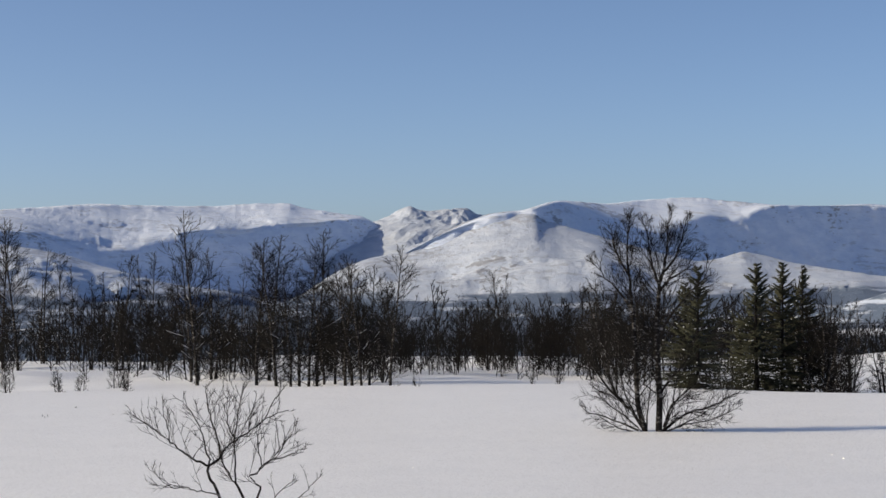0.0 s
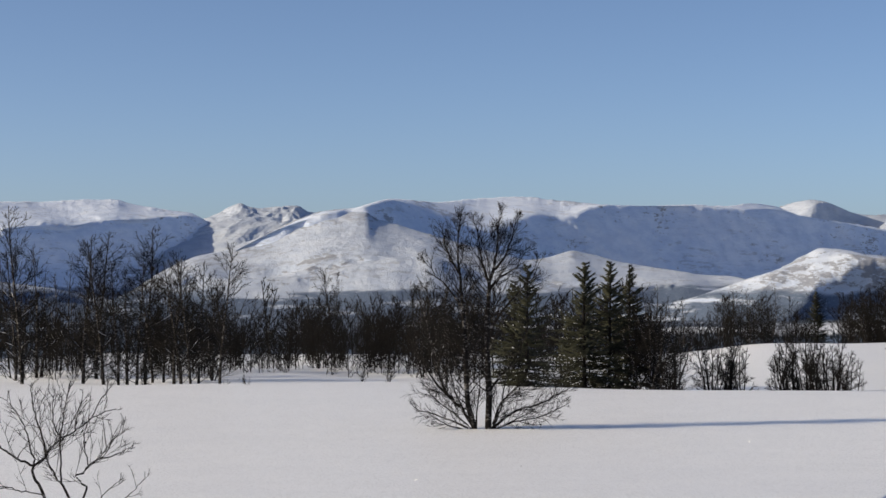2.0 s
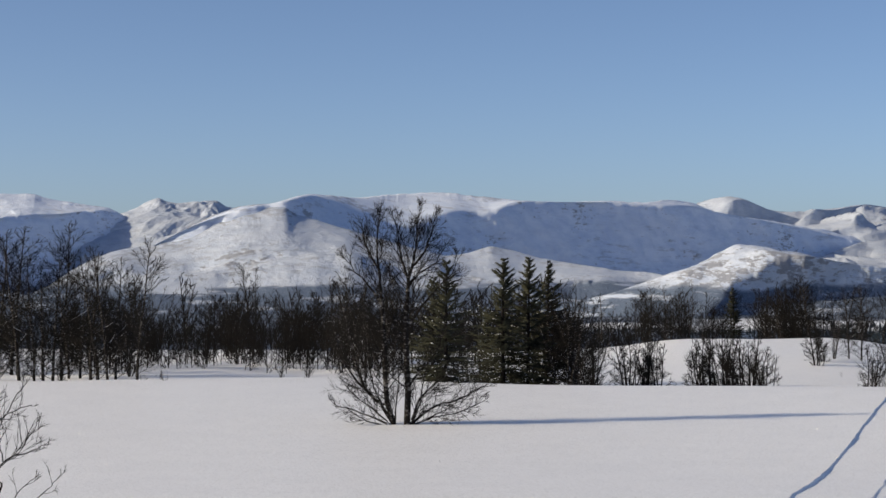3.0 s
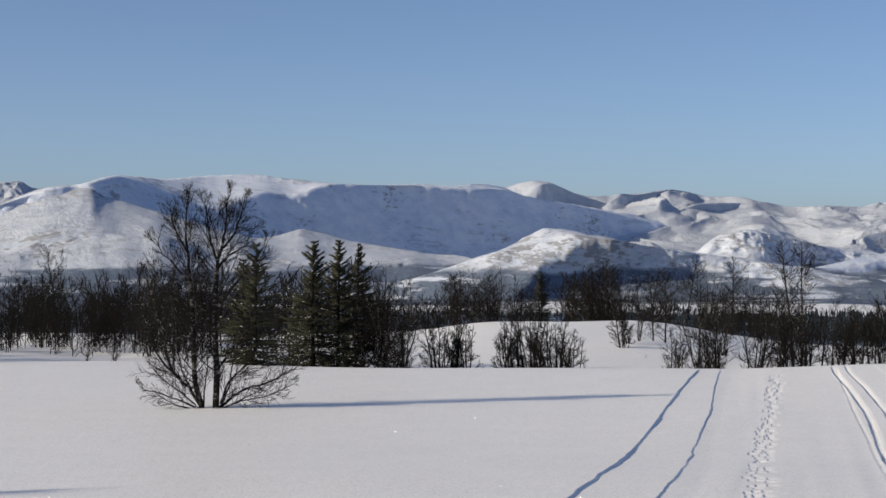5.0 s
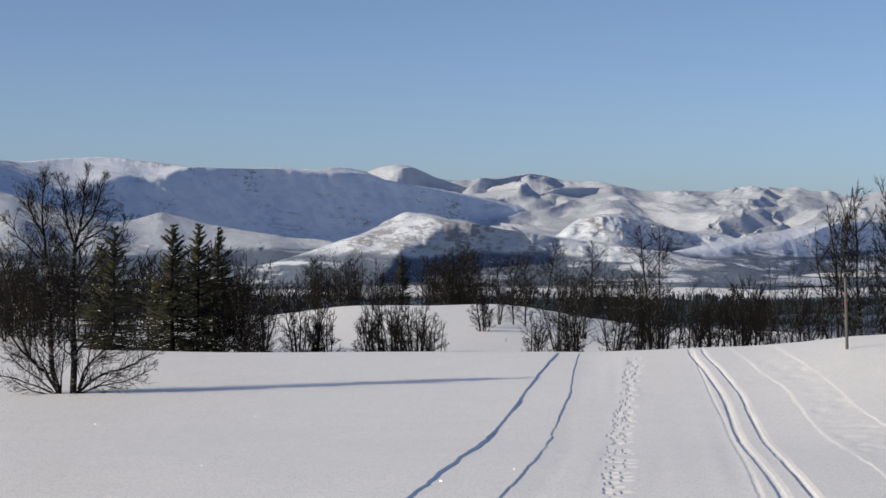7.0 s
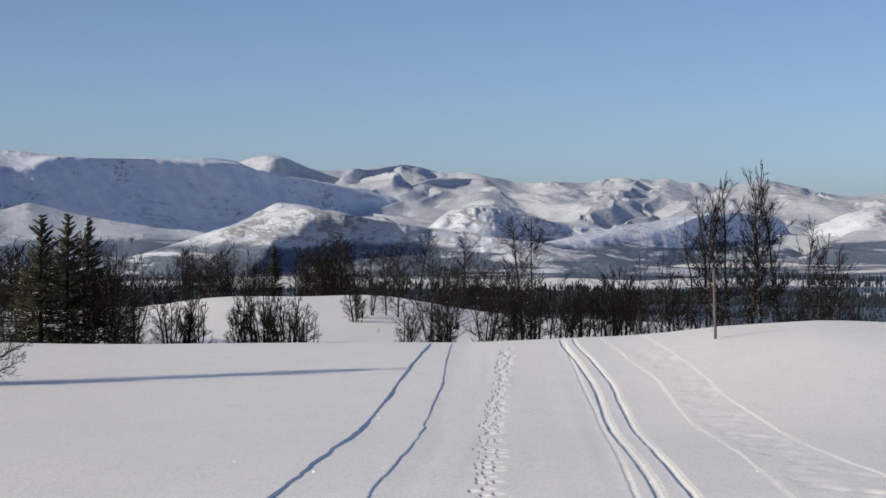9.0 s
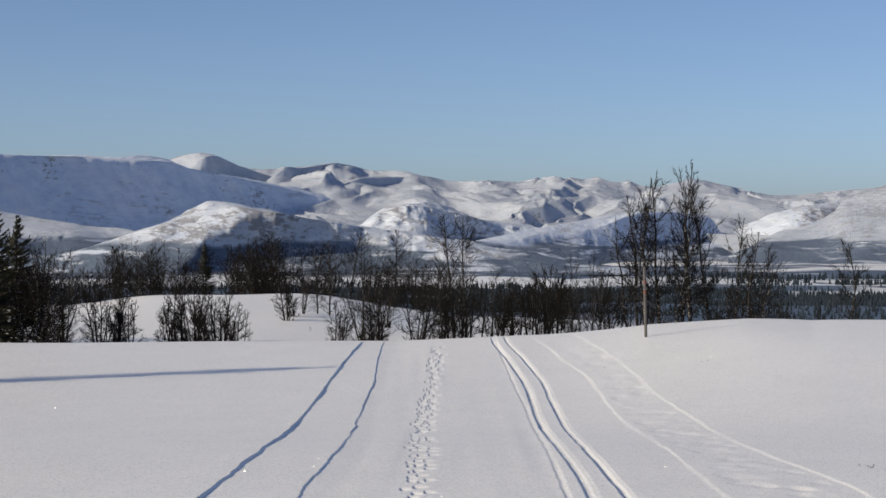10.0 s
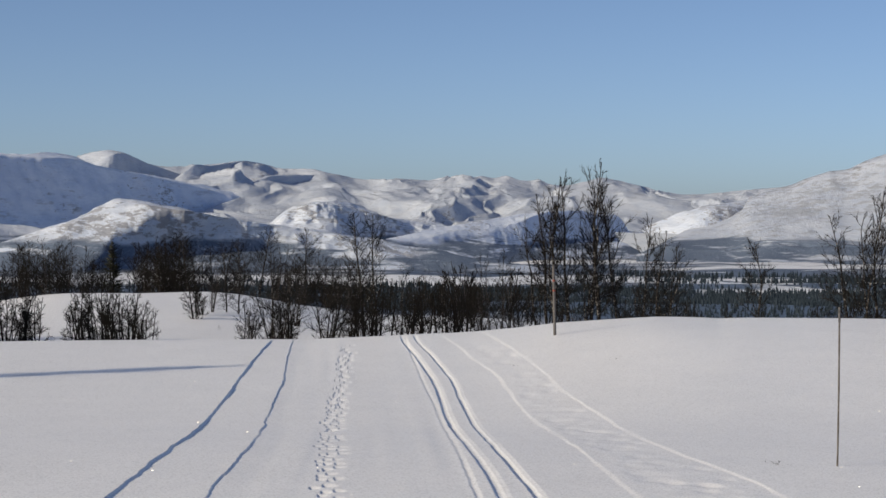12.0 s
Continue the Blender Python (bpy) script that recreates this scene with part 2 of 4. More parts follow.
def onward(az, d):
    """Metres along the trail and to the right of its middle."""
    turn = np.radians(np.asarray(az, float) + 25)
    return d * np.cos(turn), -d * np.sin(turn)


def trail_at(line, s):
    """How far to the right of the trail's middle a line runs, s metres on."""
    a = np.array(TRAILS[line]).reshape(-1, 2)
    ps, pu = onward(a[:, 0], a[:, 1])
    return sum(np.interp(s + k, ps, pu) for k in (-0.8, -0.4, 0, 0.4, 0.8)) / 5


def tracks(az, d):
    """What trails and prints add to the snow's height."""
    s, u = onward(az, d)
    z = np.zeros(s.shape)
    reach = smooth(31.0, 29.6, d) * smooth(9.6, 10.6, d)
    for k, (line, (half, deep, lip)) in enumerate(SHAPES.items()):
        ragged = 0.003 * lumps(s * 17, 0 * s, 1.0, 40 + k) + 0.005 * lumps(s * 2.5, 0 * s, 1.0, 60 + k)
        off = u - trail_at(line, s) + ragged
        worn_or_hazed = 0.8 + 0.25 * lumps(s * 0.9, 0 * s, 1.0, 80 + k)
        z = z - deep * worn_or_hazed * reach * smooth(-1.2 * half, -0.5 * half, off) * (1 - smooth(0.2 * half, 3.5 * half, off))
        z = z + lip * reach * np.exp(-(((abs(off) - 1.7 * half) / (0.55 * half)) ** 2)) * (0.6 + 0.4 * np.sign(off))
    for k, (line, (half, up)) in enumerate(STEPS.items()):
        ragged = (0.006 * lumps(s * 13, 0 * s, 1.0, 130 + k) if up < 0 else 0.0) + 0.007 * lumps(s * 4, 0 * s, 1.0, 140 + k) + 0.009 * lumps(s * 1.7, 0 * s, 1.0, 160 + k)
        off = u - trail_at(line, s) + ragged
        soft_edge = half * (1 + 0.5 * lumps(s * 1.3, 0 * s, 1.0, 180 + k))
        z = z + up * (0.85 + 0.25 * lumps(s * 0.8, 0 * s, 1.0, 190 + k)) * reach * smooth(-soft_edge, soft_edge, off)
    # the groomed bed sinks a little and is combed lengthwise
    left, right = trail_at("L2", s), trail_at("R0", s)
    across = (u - left) / (right - left)
    bed = smooth(0.0, 0.12, across) * smooth(1.05, 0.95, across) * smooth(31, 28, d) * smooth(9.0, 10.4, d)
    z = z - 0.004 * bed + 0.0022 * bed * lumps(across * 15, s * 0.2, 1.0, 8)
    west, east = trail_at("W1", s), trail_at("W2", s)
    over = (u - west) / (east - west)
    rutted = smooth(0.1, 0.25, over) * smooth(0.95, 0.8, over) * smooth(30, 26, d) * smooth(9.0, 10.4, d)
    x, y = -np.sin(np.radians(az)) * d, np.cos(np.radians(az)) * d
    return z + rutted * (0.004 * lumps(x * 7, y * 7, 1.0, 12) + 0.018 * np.minimum(0, 0.25 + lumps(x * 6, y * 5, 1.0, 13)))


def prints(A, d, z):
    """A dog's prints, in twos and threes down the middle of the trail."""
    rng = np.random.default_rng(5)
    at = 10.6
    while at < 28.5:
        for side, back in ((-0.065, 0.0), (0.0, 0.07), (0.065, 0.16)):
            if rng.random() < 0.15:
                continue
            dd, aa = at + back + rng.normal(0, 0.04), -25 - math.degrees(math.atan2(float(trail_at("F", at)) + side + rng.normal(0, 0.02), at))
            size = rng.uniform(0.022, 0.032)
            i0, i1 = np.searchsorted(d, (dd - 0.14, dd + 0.14))
            dx = radians(1) * (aa - A[i0:i1]) * dd / size
            dx = np.where(dx > 0, 0.42 * dx, 2.4 * dx)
            dy = (d[i0:i1, None] - dd) / (1.9 * size)
            z[i0:i1] -= rng.uniform(0.011, 0.017) * np.exp(-((dx**2 + dy**2) ** 2))
        at += rng.uniform(0.22, 0.34)


# how closely the snow is meshed across each line of the trail: metres to its left and right, and columns
COMBS = {"L1": (-0.07, 0.07, 17), "L2": (-0.06, 0.06, 15), "F": (-0.2, 0.2, 54), "R0": (-0.05, 0.08, 11), "R1": (-0.06, 0.12, 21), "R2": (-0.06, 0.12, 21), "W1": (-0.07, 0.07, 15), "W2": (-0.07, 0.07, 15)}


def columns(d):
    """The degrees at which the snow's mesh is cut, for each distance: even, and close along the lines of the trail."""
    reach = np.clip(d, 10.2, 31.0)
    even = np.repeat(np.linspace(-13, -42, 250)[None], len(d), 0)
    runs = [even]
    for line, (a, b, count) in COMBS.items():
        s = reach.copy()
        for _ in range(3):
            u = trail_at(line, s)
            s = np.sqrt(np.maximum(reach**2 - u**2, 1.0))
        cuts = u[:, None] + np.linspace(a, b, count)[None]
        runs.append(-25 - np.degrees(np.arctan2(cuts, s[:, None])))
    return -np.sort(-np.clip(np.hstack(runs), -41.99, -13.01), axis=1)


def build_ground():
    west, east = np.concatenate([np.arange(180, 20, -4.0), np.arange(20, -12.9, -0.25)]), np.concatenate([np.arange(-42.5, -60, -0.5), np.arange(-60, -180.1, -3.0)])
    ring = 1 / np.linspace(1 / 9.6, 1 / 32.5, 300)
    d = np.concatenate([[0.0], np.arange(0.5, 9.6, 0.4), ring, 32.5 * np.exp(np.arange(0.016, 1.0, 0.016)), 88.4 * np.exp(np.linspace(0.016, math.log(4920 / 88.4), 70))])
    rows = np.ones((len(d), 1))
    A = np.hstack([rows * west, columns(d), rows * east])
    D = np.repeat(d[:, None], A.shape[1], 1)
    z = lie(A, D)
    close = D < 33
    z[close] += tracks(A[close], D[close])
    prints(A, d, z)
    v = np.stack([-np.sin(np.radians(A)) * D, np.cos(np.radians(A)) * D, z], -1).reshape(-1, 3)
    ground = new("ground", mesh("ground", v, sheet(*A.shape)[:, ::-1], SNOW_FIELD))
    tagged(ground, "open snow field with ski tracks falling to a wooded valley", "ground", kind="structure")


build_ground()


# ---- mountains ----
def mountain(name, label, crest, away, low, high, foot=-1.5, deep=(260, 60, 320), relief=14.0, material=None, seed=0, step=0.03, teeth=0.02, soft=36, ragged=0.24, slant=0.0, folds=1.0, even=False, octaves=6, gullies=0.3):
    """A range seen from the valley: its crest, and how far away its foot is, both along its length. A steep wall stands between the
    angles low and high; below it lies an apron, above it a rounded cap. deep: how far each of the three runs back. slant: how many
    degrees to the left its spurs run for each degree down. folds: how strongly the cap is folded. even: the runs back
    are the same along its length."""
    crest, away, low, high = (np.array(a, float).reshape(-1, 2)[::-1] for a in (crest, away, low, high))
    az = np.arange(crest[-1, 0], crest[0, 0], -step)
    top = np.interp(az, crest[:, 0], crest[:, 1])
    n = 6
    top = np.convolve(np.pad(top, n, "edge"), np.hanning(2 * n + 3)[1:-1] / np.hanning(2 * n + 3).sum(), "valid")
    jag = teeth * rough(az, 0 * az, 0.9, 5, seed, 0.6)


    def eased(a, k):
        return np.convolve(np.pad(a, k, "edge"), np.ones(2 * k + 1) / (2 * k + 1), "valid")

    lo = np.minimum(np.interp(az, low[:, 0], low[:, 1]) + 0.5 * ragged * rough(az, 0 * az, 1.5, 4, seed + 3), top - 0.03)
    lo = eased(eased(lo, 6), 6)
    hi = np.clip(np.interp(az, high[:, 0], high[:, 1]) + ragged * rough(az, 0 * az, 2.4, 3, seed + 5), lo + 0.005, top)
    hi = np.clip(eased(eased(hi, 11), 11), lo + 0.005, top)
    wide = np.arange(az[-1] - 12, az[0] + 12, step)[::-1]
    base = np.interp(wide, away[:, 0], away[:, 1])
    for _ in range(2):
        base = eased(base, soft)
    back_of, base = base, np.interp(az, wide[::-1], base[::-1])
    floor = np.minimum(foot, lo - 0.1)
    rows = []
    for a, b, back, run, count in ((floor, lo, 0.0, deep[0], 16), (lo, hi, deep[0], deep[1], 26), (hi, top, deep[0] + deep[1], deep[2], 18)):
        span = np.ones(len(az)) if even else eased(eased(np.clip((b - a) / 0.5, 0.15, 1.6), 50), 50)
        for t in np.arange(count) / count:
            rows.append((a + (b - a) * t, (back, run, t, span)))
    el = np.array([r[0] for r in rows] + [top])
    el = el + jag * np.concatenate([np.zeros(42), np.linspace(0, 1, 19) ** 4])[:, None]
    far = np.zeros_like(el)
    for i in range(1, len(el)):
        _, run, _, _ = rows[i - 1][1]
        j = 0 if i <= 16 else 1 if i <= 42 else 2
        count = (16, 26, 18)[j]
        span = rows[i - 1][1][3]
        far[i] = far[i - 1] + run / count * span
    step_back = np.diff(far, axis=0)
    for _ in range(2):
        padded = np.pad(step_back, ((4, 4), (0, 0)), "edge")
        step_back = sum(padded[k : k + len(step_back)] for k in range(9)) / 9
    far = np.vstack([far[:1], np.cumsum(step_back, axis=0)])
    r = far + np.interp(az[None] - slant * (top - el), wide[::-1], back_of[::-1])
    x = radians(1) * az * base
    calm = np.concatenate([np.full(16, 0.8), np.full(26, 1.0), folds * np.linspace(0.9, 0.6, 19)])[:, None]
    r = r + calm * relief * rough(np.broadcast_to(x, el.shape), r + radians(1) * el * base, 150, octaves, seed, 0.54)
    gully = 1 - abs(rough(np.broadcast_to(x, el.shape), 0.6 * r, 60, 4, seed + 9, 0.55))
    r = r - calm * gullies * relief * gully
    z = r * np.tan(np.radians(el)) + EYE
    back = [(r[-1] + 60 * q, z[-1] - 26 * q) for q in (1, 3, 6)]
    r, z = np.vstack([r] + [b[0][None] for b in back]), np.vstack([z] + [b[1][None] for b in back])
    v = np.stack([-np.sin(np.radians(az)) * r, np.cos(np.radians(az)) * r, z], -1).reshape(-1, 3)
    ob = new(name, mesh(name, v, sheet(len(r), len(az)), material))
    tagged(ob, label, "mountain", kind="structure")


def fell_country(name, label, crest, near, far, foot, material, seed, size=290.0, height=0.25, step=0.04, skew=0.6):
    """Far snow country: rows of fells, steep on the lee side, that rise one behind the other to a known crest."""
    crest = np.array(crest, float).reshape(-1, 2)[::-1]
    az = np.arange(crest[-1, 0], crest[0, 0], -step)
    top = np.interp(az, crest[:, 0], crest[:, 1])
    top = np.convolve(np.pad(top, 2, "edge"), np.array((1, 2, 3, 2, 1)) / 9, "valid") + 0.014 * rough(az, 0 * az, 0.7, 6, seed, 0.6)
    body = np.convolve(np.pad(top, 30, "edge"), np.hanning(63)[1:-1] / np.hanning(63).sum(), "valid")
    d = np.linspace(near, far, 170)
    A, D = np.meshgrid(az, d)
    x, y = -np.sin(np.radians(A)) * D, np.cos(np.radians(A)) * D
    # along and across the sun's way, in sizes of a fell
    u, w = (0.9 * x - 0.44 * y) / size, (0.44 * x + 0.9 * y) / size
    u, w = u + 0.22 * rough(u * 1.3, w * 1.3, 1.0, 3, seed + 21), w + 0.22 * rough(u * 1.3, w * 1.3, 1.0, 3, seed + 23)
    u = u - skew * rough(u, w * 0.8, 1.0, 2, seed)
    fells = rough(u, w * 0.8, 1.0, 2, seed, 0.5) + 0.55 * (1 - 2 * abs(rough(u * 1.6, w * 1.3, 1.0, 3, seed + 4, 0.42)))
    crags = 1 - 2 * abs(rough(u * 4.3, w * 4.3, 1.0, 4, seed + 8, 0.55))
    q = (D - near) / (far - near)
    swell = smooth(0.0, 0.18, q) * (0.45 + 0.55 * smooth(0, 1.2, body - foot))
    e = foot + (body - foot) * (0.12 + 0.88 * smooth(0.0, 0.95, q) ** 0.8) + swell * (height * (fells - 0.25) + 0.04 * crags * (0.4 + 0.6 * smooth(-0.2, 0.6, fells)))
    peak = np.max(e, axis=0)
    gap = body - peak
    wide = np.convolve(np.pad(gap, 32, "edge"), np.hanning(67)[1:-1] / np.hanning(67).sum(), "valid")
    calm = body - wide
    g = np.clip((e - foot) / np.maximum(calm - foot, 0.05), 0, 1.1)
    e = e + wide * g**2
    peak = np.max(e, axis=0)
    gap = np.convolve(np.pad(top - peak, 2, "edge"), np.hanning(7)[1:-1] / np.hanning(7).sum(), "valid")
    e = e + gap * np.clip((e - foot) / np.maximum(calm - foot, 0.05), 0, 1) ** 8
    e[0] = -1.4
    z = D * np.tan(np.radians(e)) + EYE
    v = np.stack([x, y, z], -1).reshape(-1, 3)
    ob = new(name, mesh(name, v, sheet(len(d), len(az)), material))
    tagged(ob, label, "mountain", kind="structure")


# last number: snow brightness, lifted on shaded mountains, dimmed on sunlit ones, for haze
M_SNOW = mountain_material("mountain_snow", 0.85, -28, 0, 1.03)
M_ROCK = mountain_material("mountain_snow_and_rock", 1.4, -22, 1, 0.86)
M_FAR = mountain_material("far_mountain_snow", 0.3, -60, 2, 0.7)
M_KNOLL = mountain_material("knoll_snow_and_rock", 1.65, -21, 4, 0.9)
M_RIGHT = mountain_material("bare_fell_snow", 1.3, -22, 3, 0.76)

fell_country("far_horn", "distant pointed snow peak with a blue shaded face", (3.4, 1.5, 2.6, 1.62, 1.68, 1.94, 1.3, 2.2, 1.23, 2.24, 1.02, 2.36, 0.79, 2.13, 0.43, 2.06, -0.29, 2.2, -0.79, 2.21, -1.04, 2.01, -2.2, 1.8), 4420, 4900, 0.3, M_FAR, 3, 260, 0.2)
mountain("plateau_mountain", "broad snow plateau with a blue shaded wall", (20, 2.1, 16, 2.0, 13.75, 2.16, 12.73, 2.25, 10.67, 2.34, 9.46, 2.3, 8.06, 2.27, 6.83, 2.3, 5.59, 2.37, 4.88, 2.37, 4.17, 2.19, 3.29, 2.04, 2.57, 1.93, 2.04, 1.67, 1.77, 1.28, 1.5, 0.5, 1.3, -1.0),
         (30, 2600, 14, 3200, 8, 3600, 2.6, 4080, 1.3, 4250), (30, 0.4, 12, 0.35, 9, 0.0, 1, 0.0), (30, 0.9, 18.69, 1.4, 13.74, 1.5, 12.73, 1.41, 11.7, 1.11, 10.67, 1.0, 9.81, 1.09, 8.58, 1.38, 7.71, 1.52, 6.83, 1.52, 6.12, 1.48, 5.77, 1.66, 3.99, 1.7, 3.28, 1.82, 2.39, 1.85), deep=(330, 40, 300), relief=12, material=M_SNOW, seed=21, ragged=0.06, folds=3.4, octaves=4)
mountain("low_shoulder", "low sunlit snow shoulder dotted with birch scrub", (19, 1.9, 15, 1.3, 13.74, 1.13, 12.73, 0.96, 11.53, 0.68, 10.5, 0.38, 9.46, 0.07, 8.24, -0.22, 6.84, -0.4, 5, -0.8),
         (20, 2500, 12, 2500, 10, 2540, 5, 2600), (20, -0.2, 13, 0.3, 10, -0.3, 5, -1.0), (20, 0.6, 13, 0.62, 11.5, 0.45, 10, 0.1, 8, -0.4, 5, -0.9), deep=(170, 50, 130), relief=20, material=M_KNOLL, seed=29, even=True)
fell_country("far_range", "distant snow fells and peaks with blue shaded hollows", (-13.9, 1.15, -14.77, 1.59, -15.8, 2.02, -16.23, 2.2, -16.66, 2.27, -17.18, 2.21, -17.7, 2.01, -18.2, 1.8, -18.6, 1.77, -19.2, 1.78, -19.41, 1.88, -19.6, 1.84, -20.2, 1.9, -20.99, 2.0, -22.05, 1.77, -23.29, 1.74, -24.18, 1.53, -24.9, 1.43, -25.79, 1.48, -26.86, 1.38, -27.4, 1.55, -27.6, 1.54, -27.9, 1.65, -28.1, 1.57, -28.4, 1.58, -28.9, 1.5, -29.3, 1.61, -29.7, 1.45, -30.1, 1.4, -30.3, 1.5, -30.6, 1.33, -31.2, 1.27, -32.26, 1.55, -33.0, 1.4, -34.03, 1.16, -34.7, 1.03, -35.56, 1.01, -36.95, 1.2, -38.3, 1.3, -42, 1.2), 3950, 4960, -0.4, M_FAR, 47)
mountain("far_dome", "rounded far snow dome with a shaded lee side", (-15.2, 1.7, -15.77, 1.98, -16.29, 2.17, -16.81, 2.27, -17.16, 2.25, -17.51, 2.12, -18.04, 1.87, -18.57, 1.7, -19.2, 1.5),
         (-12, 4560, -16.9, 4430, -17.1, 4440, -20, 4720), (-15, 1.3, -20, 1.3), (-15, 1.4, -16.5, 1.5, -16.9, 2.1, -17.3, 2.15, -20, 1.5), foot=0.2, deep=(50, 30, 40), relief=8, material=M_FAR, seed=131, soft=8, slant=0.4, even=True)
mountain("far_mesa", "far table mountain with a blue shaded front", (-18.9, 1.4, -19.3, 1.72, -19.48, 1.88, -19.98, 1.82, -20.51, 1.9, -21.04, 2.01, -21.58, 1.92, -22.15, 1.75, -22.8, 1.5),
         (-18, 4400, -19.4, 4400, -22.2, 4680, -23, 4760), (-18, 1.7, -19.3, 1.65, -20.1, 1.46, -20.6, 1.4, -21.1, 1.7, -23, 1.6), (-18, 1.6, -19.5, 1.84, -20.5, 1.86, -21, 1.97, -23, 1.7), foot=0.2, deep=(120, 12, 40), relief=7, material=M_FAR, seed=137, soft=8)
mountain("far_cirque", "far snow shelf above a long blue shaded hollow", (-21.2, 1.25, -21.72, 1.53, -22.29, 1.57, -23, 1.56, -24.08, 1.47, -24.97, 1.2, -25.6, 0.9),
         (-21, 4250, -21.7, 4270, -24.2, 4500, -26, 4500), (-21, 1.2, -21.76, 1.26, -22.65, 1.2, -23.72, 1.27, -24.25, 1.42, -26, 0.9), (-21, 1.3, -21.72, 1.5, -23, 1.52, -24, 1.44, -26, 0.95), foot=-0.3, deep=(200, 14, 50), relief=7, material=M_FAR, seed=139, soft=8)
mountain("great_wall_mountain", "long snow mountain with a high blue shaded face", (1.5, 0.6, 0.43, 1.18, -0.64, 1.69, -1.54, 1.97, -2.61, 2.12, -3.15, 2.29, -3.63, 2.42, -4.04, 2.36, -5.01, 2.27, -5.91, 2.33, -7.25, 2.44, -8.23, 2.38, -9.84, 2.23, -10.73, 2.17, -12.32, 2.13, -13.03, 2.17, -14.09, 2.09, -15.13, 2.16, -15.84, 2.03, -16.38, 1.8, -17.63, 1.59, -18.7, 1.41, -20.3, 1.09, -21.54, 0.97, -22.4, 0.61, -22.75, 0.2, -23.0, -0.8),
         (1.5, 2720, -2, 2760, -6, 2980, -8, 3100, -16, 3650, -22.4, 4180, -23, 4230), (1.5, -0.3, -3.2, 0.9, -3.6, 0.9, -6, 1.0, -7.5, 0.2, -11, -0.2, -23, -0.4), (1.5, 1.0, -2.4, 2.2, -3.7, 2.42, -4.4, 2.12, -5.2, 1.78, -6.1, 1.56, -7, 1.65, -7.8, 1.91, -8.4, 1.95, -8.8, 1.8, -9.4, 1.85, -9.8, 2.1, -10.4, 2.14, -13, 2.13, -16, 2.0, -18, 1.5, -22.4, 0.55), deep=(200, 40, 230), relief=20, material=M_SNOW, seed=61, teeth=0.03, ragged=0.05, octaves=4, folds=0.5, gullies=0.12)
mountain("front_slope", "sunlit snow slope streaked with rock and birch scrub", (6, -1.2, 4.37, -0.49, 3.65, 0.04, 2.58, 0.54, 1.51, 0.8, 0.43, 1.18, -0.64, 1.71, -1.54, 2.0, -2.61, 2.13, -2.95, 2.1, -3.15, 1.85, -3.6, 1.65, -4.2, 1.5, -5, 1.25, -6, 0.95, -7, 0.65, -8, 0.45, -8.8, 0.55, -9.43, 0.73, -10.14, 0.59, -11.56, 0.24, -13.17, 0.01, -14.77, -0.15, -16, -0.6),
         (6, 2600, -1.5, 2580, -8, 2600, -16, 2640), (6, -0.6, 1, -0.2, -3, 0.3, -5, 0.45, -7, -0.2, -16, -0.8), (6, -0.55, 1, -0.1, -3, 0.7, -5, 0.75, -7, 0.0, -16, -0.7), deep=(180, 50, 180), relief=16, material=M_RIGHT, seed=75)
mountain("rocky_knoll", "low rocky knoll with patchy snow", (-21.4, -0.5, -21.89, 0.05, -22.25, 0.38, -22.6, 0.56, -23.21, 0.76, -23.83, 0.79, -24.7, 0.56, -25.57, 0.26, -27.12, 0.05, -29, -0.3),
         (-21, 3700, -23, 3560, -24, 3600, -26, 3800, -29, 3900), (-21, -0.3, -23, 0.0, -29, -0.4), (-21, 0.2, -23, 0.7, -24, 0.7, -26, 0.1, -29, -0.3), deep=(80, 30, 45), relief=24, material=M_ROCK, seed=83, teeth=0.045, even=True)
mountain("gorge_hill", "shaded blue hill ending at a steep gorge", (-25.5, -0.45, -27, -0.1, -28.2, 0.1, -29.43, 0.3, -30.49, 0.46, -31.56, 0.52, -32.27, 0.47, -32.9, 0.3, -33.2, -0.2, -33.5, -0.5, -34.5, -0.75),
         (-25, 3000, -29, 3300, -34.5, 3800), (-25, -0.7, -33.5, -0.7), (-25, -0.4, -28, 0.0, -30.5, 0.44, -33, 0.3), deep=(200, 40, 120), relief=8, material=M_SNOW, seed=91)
mountain("gorge_shoulder", "rocky snow shoulder beyond the gorge", (-32.6, -0.3, -33.45, -0.2, -34.0, 0.15, -34.8, 0.45, -35.6, 0.7, -36.4, 0.8, -37.5, 1.05, -39, 1.2, -42, 1.2),
         (-33, 3900, -34.5, 3800, -35.5, 3700, -37, 3900, -42, 3900), (-33, -0.6, -35, -0.2, -42, 0.0), (-33, -0.2, -34.5, 0.2, -35.5, 0.5, -42, 0.6), deep=(120, 50, 120), relief=14, material=M_KNOLL, seed=97)
mountain("right_fell", "smooth sunlit snow fell with thin rock streaks", (-33.4, -0.9, -34.34, -0.41, -35.04, -0.05, -35.91, 0.39, -36.95, 1.0, -38.16, 1.34, -39.36, 1.77, -39.87, 1.81, -40.38, 2.03, -41.02, 2.26, -43, 2.7, -48, 3.0),
         (-33, 3400, -36, 3300, -41, 3260, -50, 3200, -70, 3000), (-33, -0.8, -36, -0.6, -70, -0.5), (-33, -0.7, -36, -0.5, -70, -0.4), deep=(170, 30, 420), relief=15, material=M_RIGHT, seed=105)
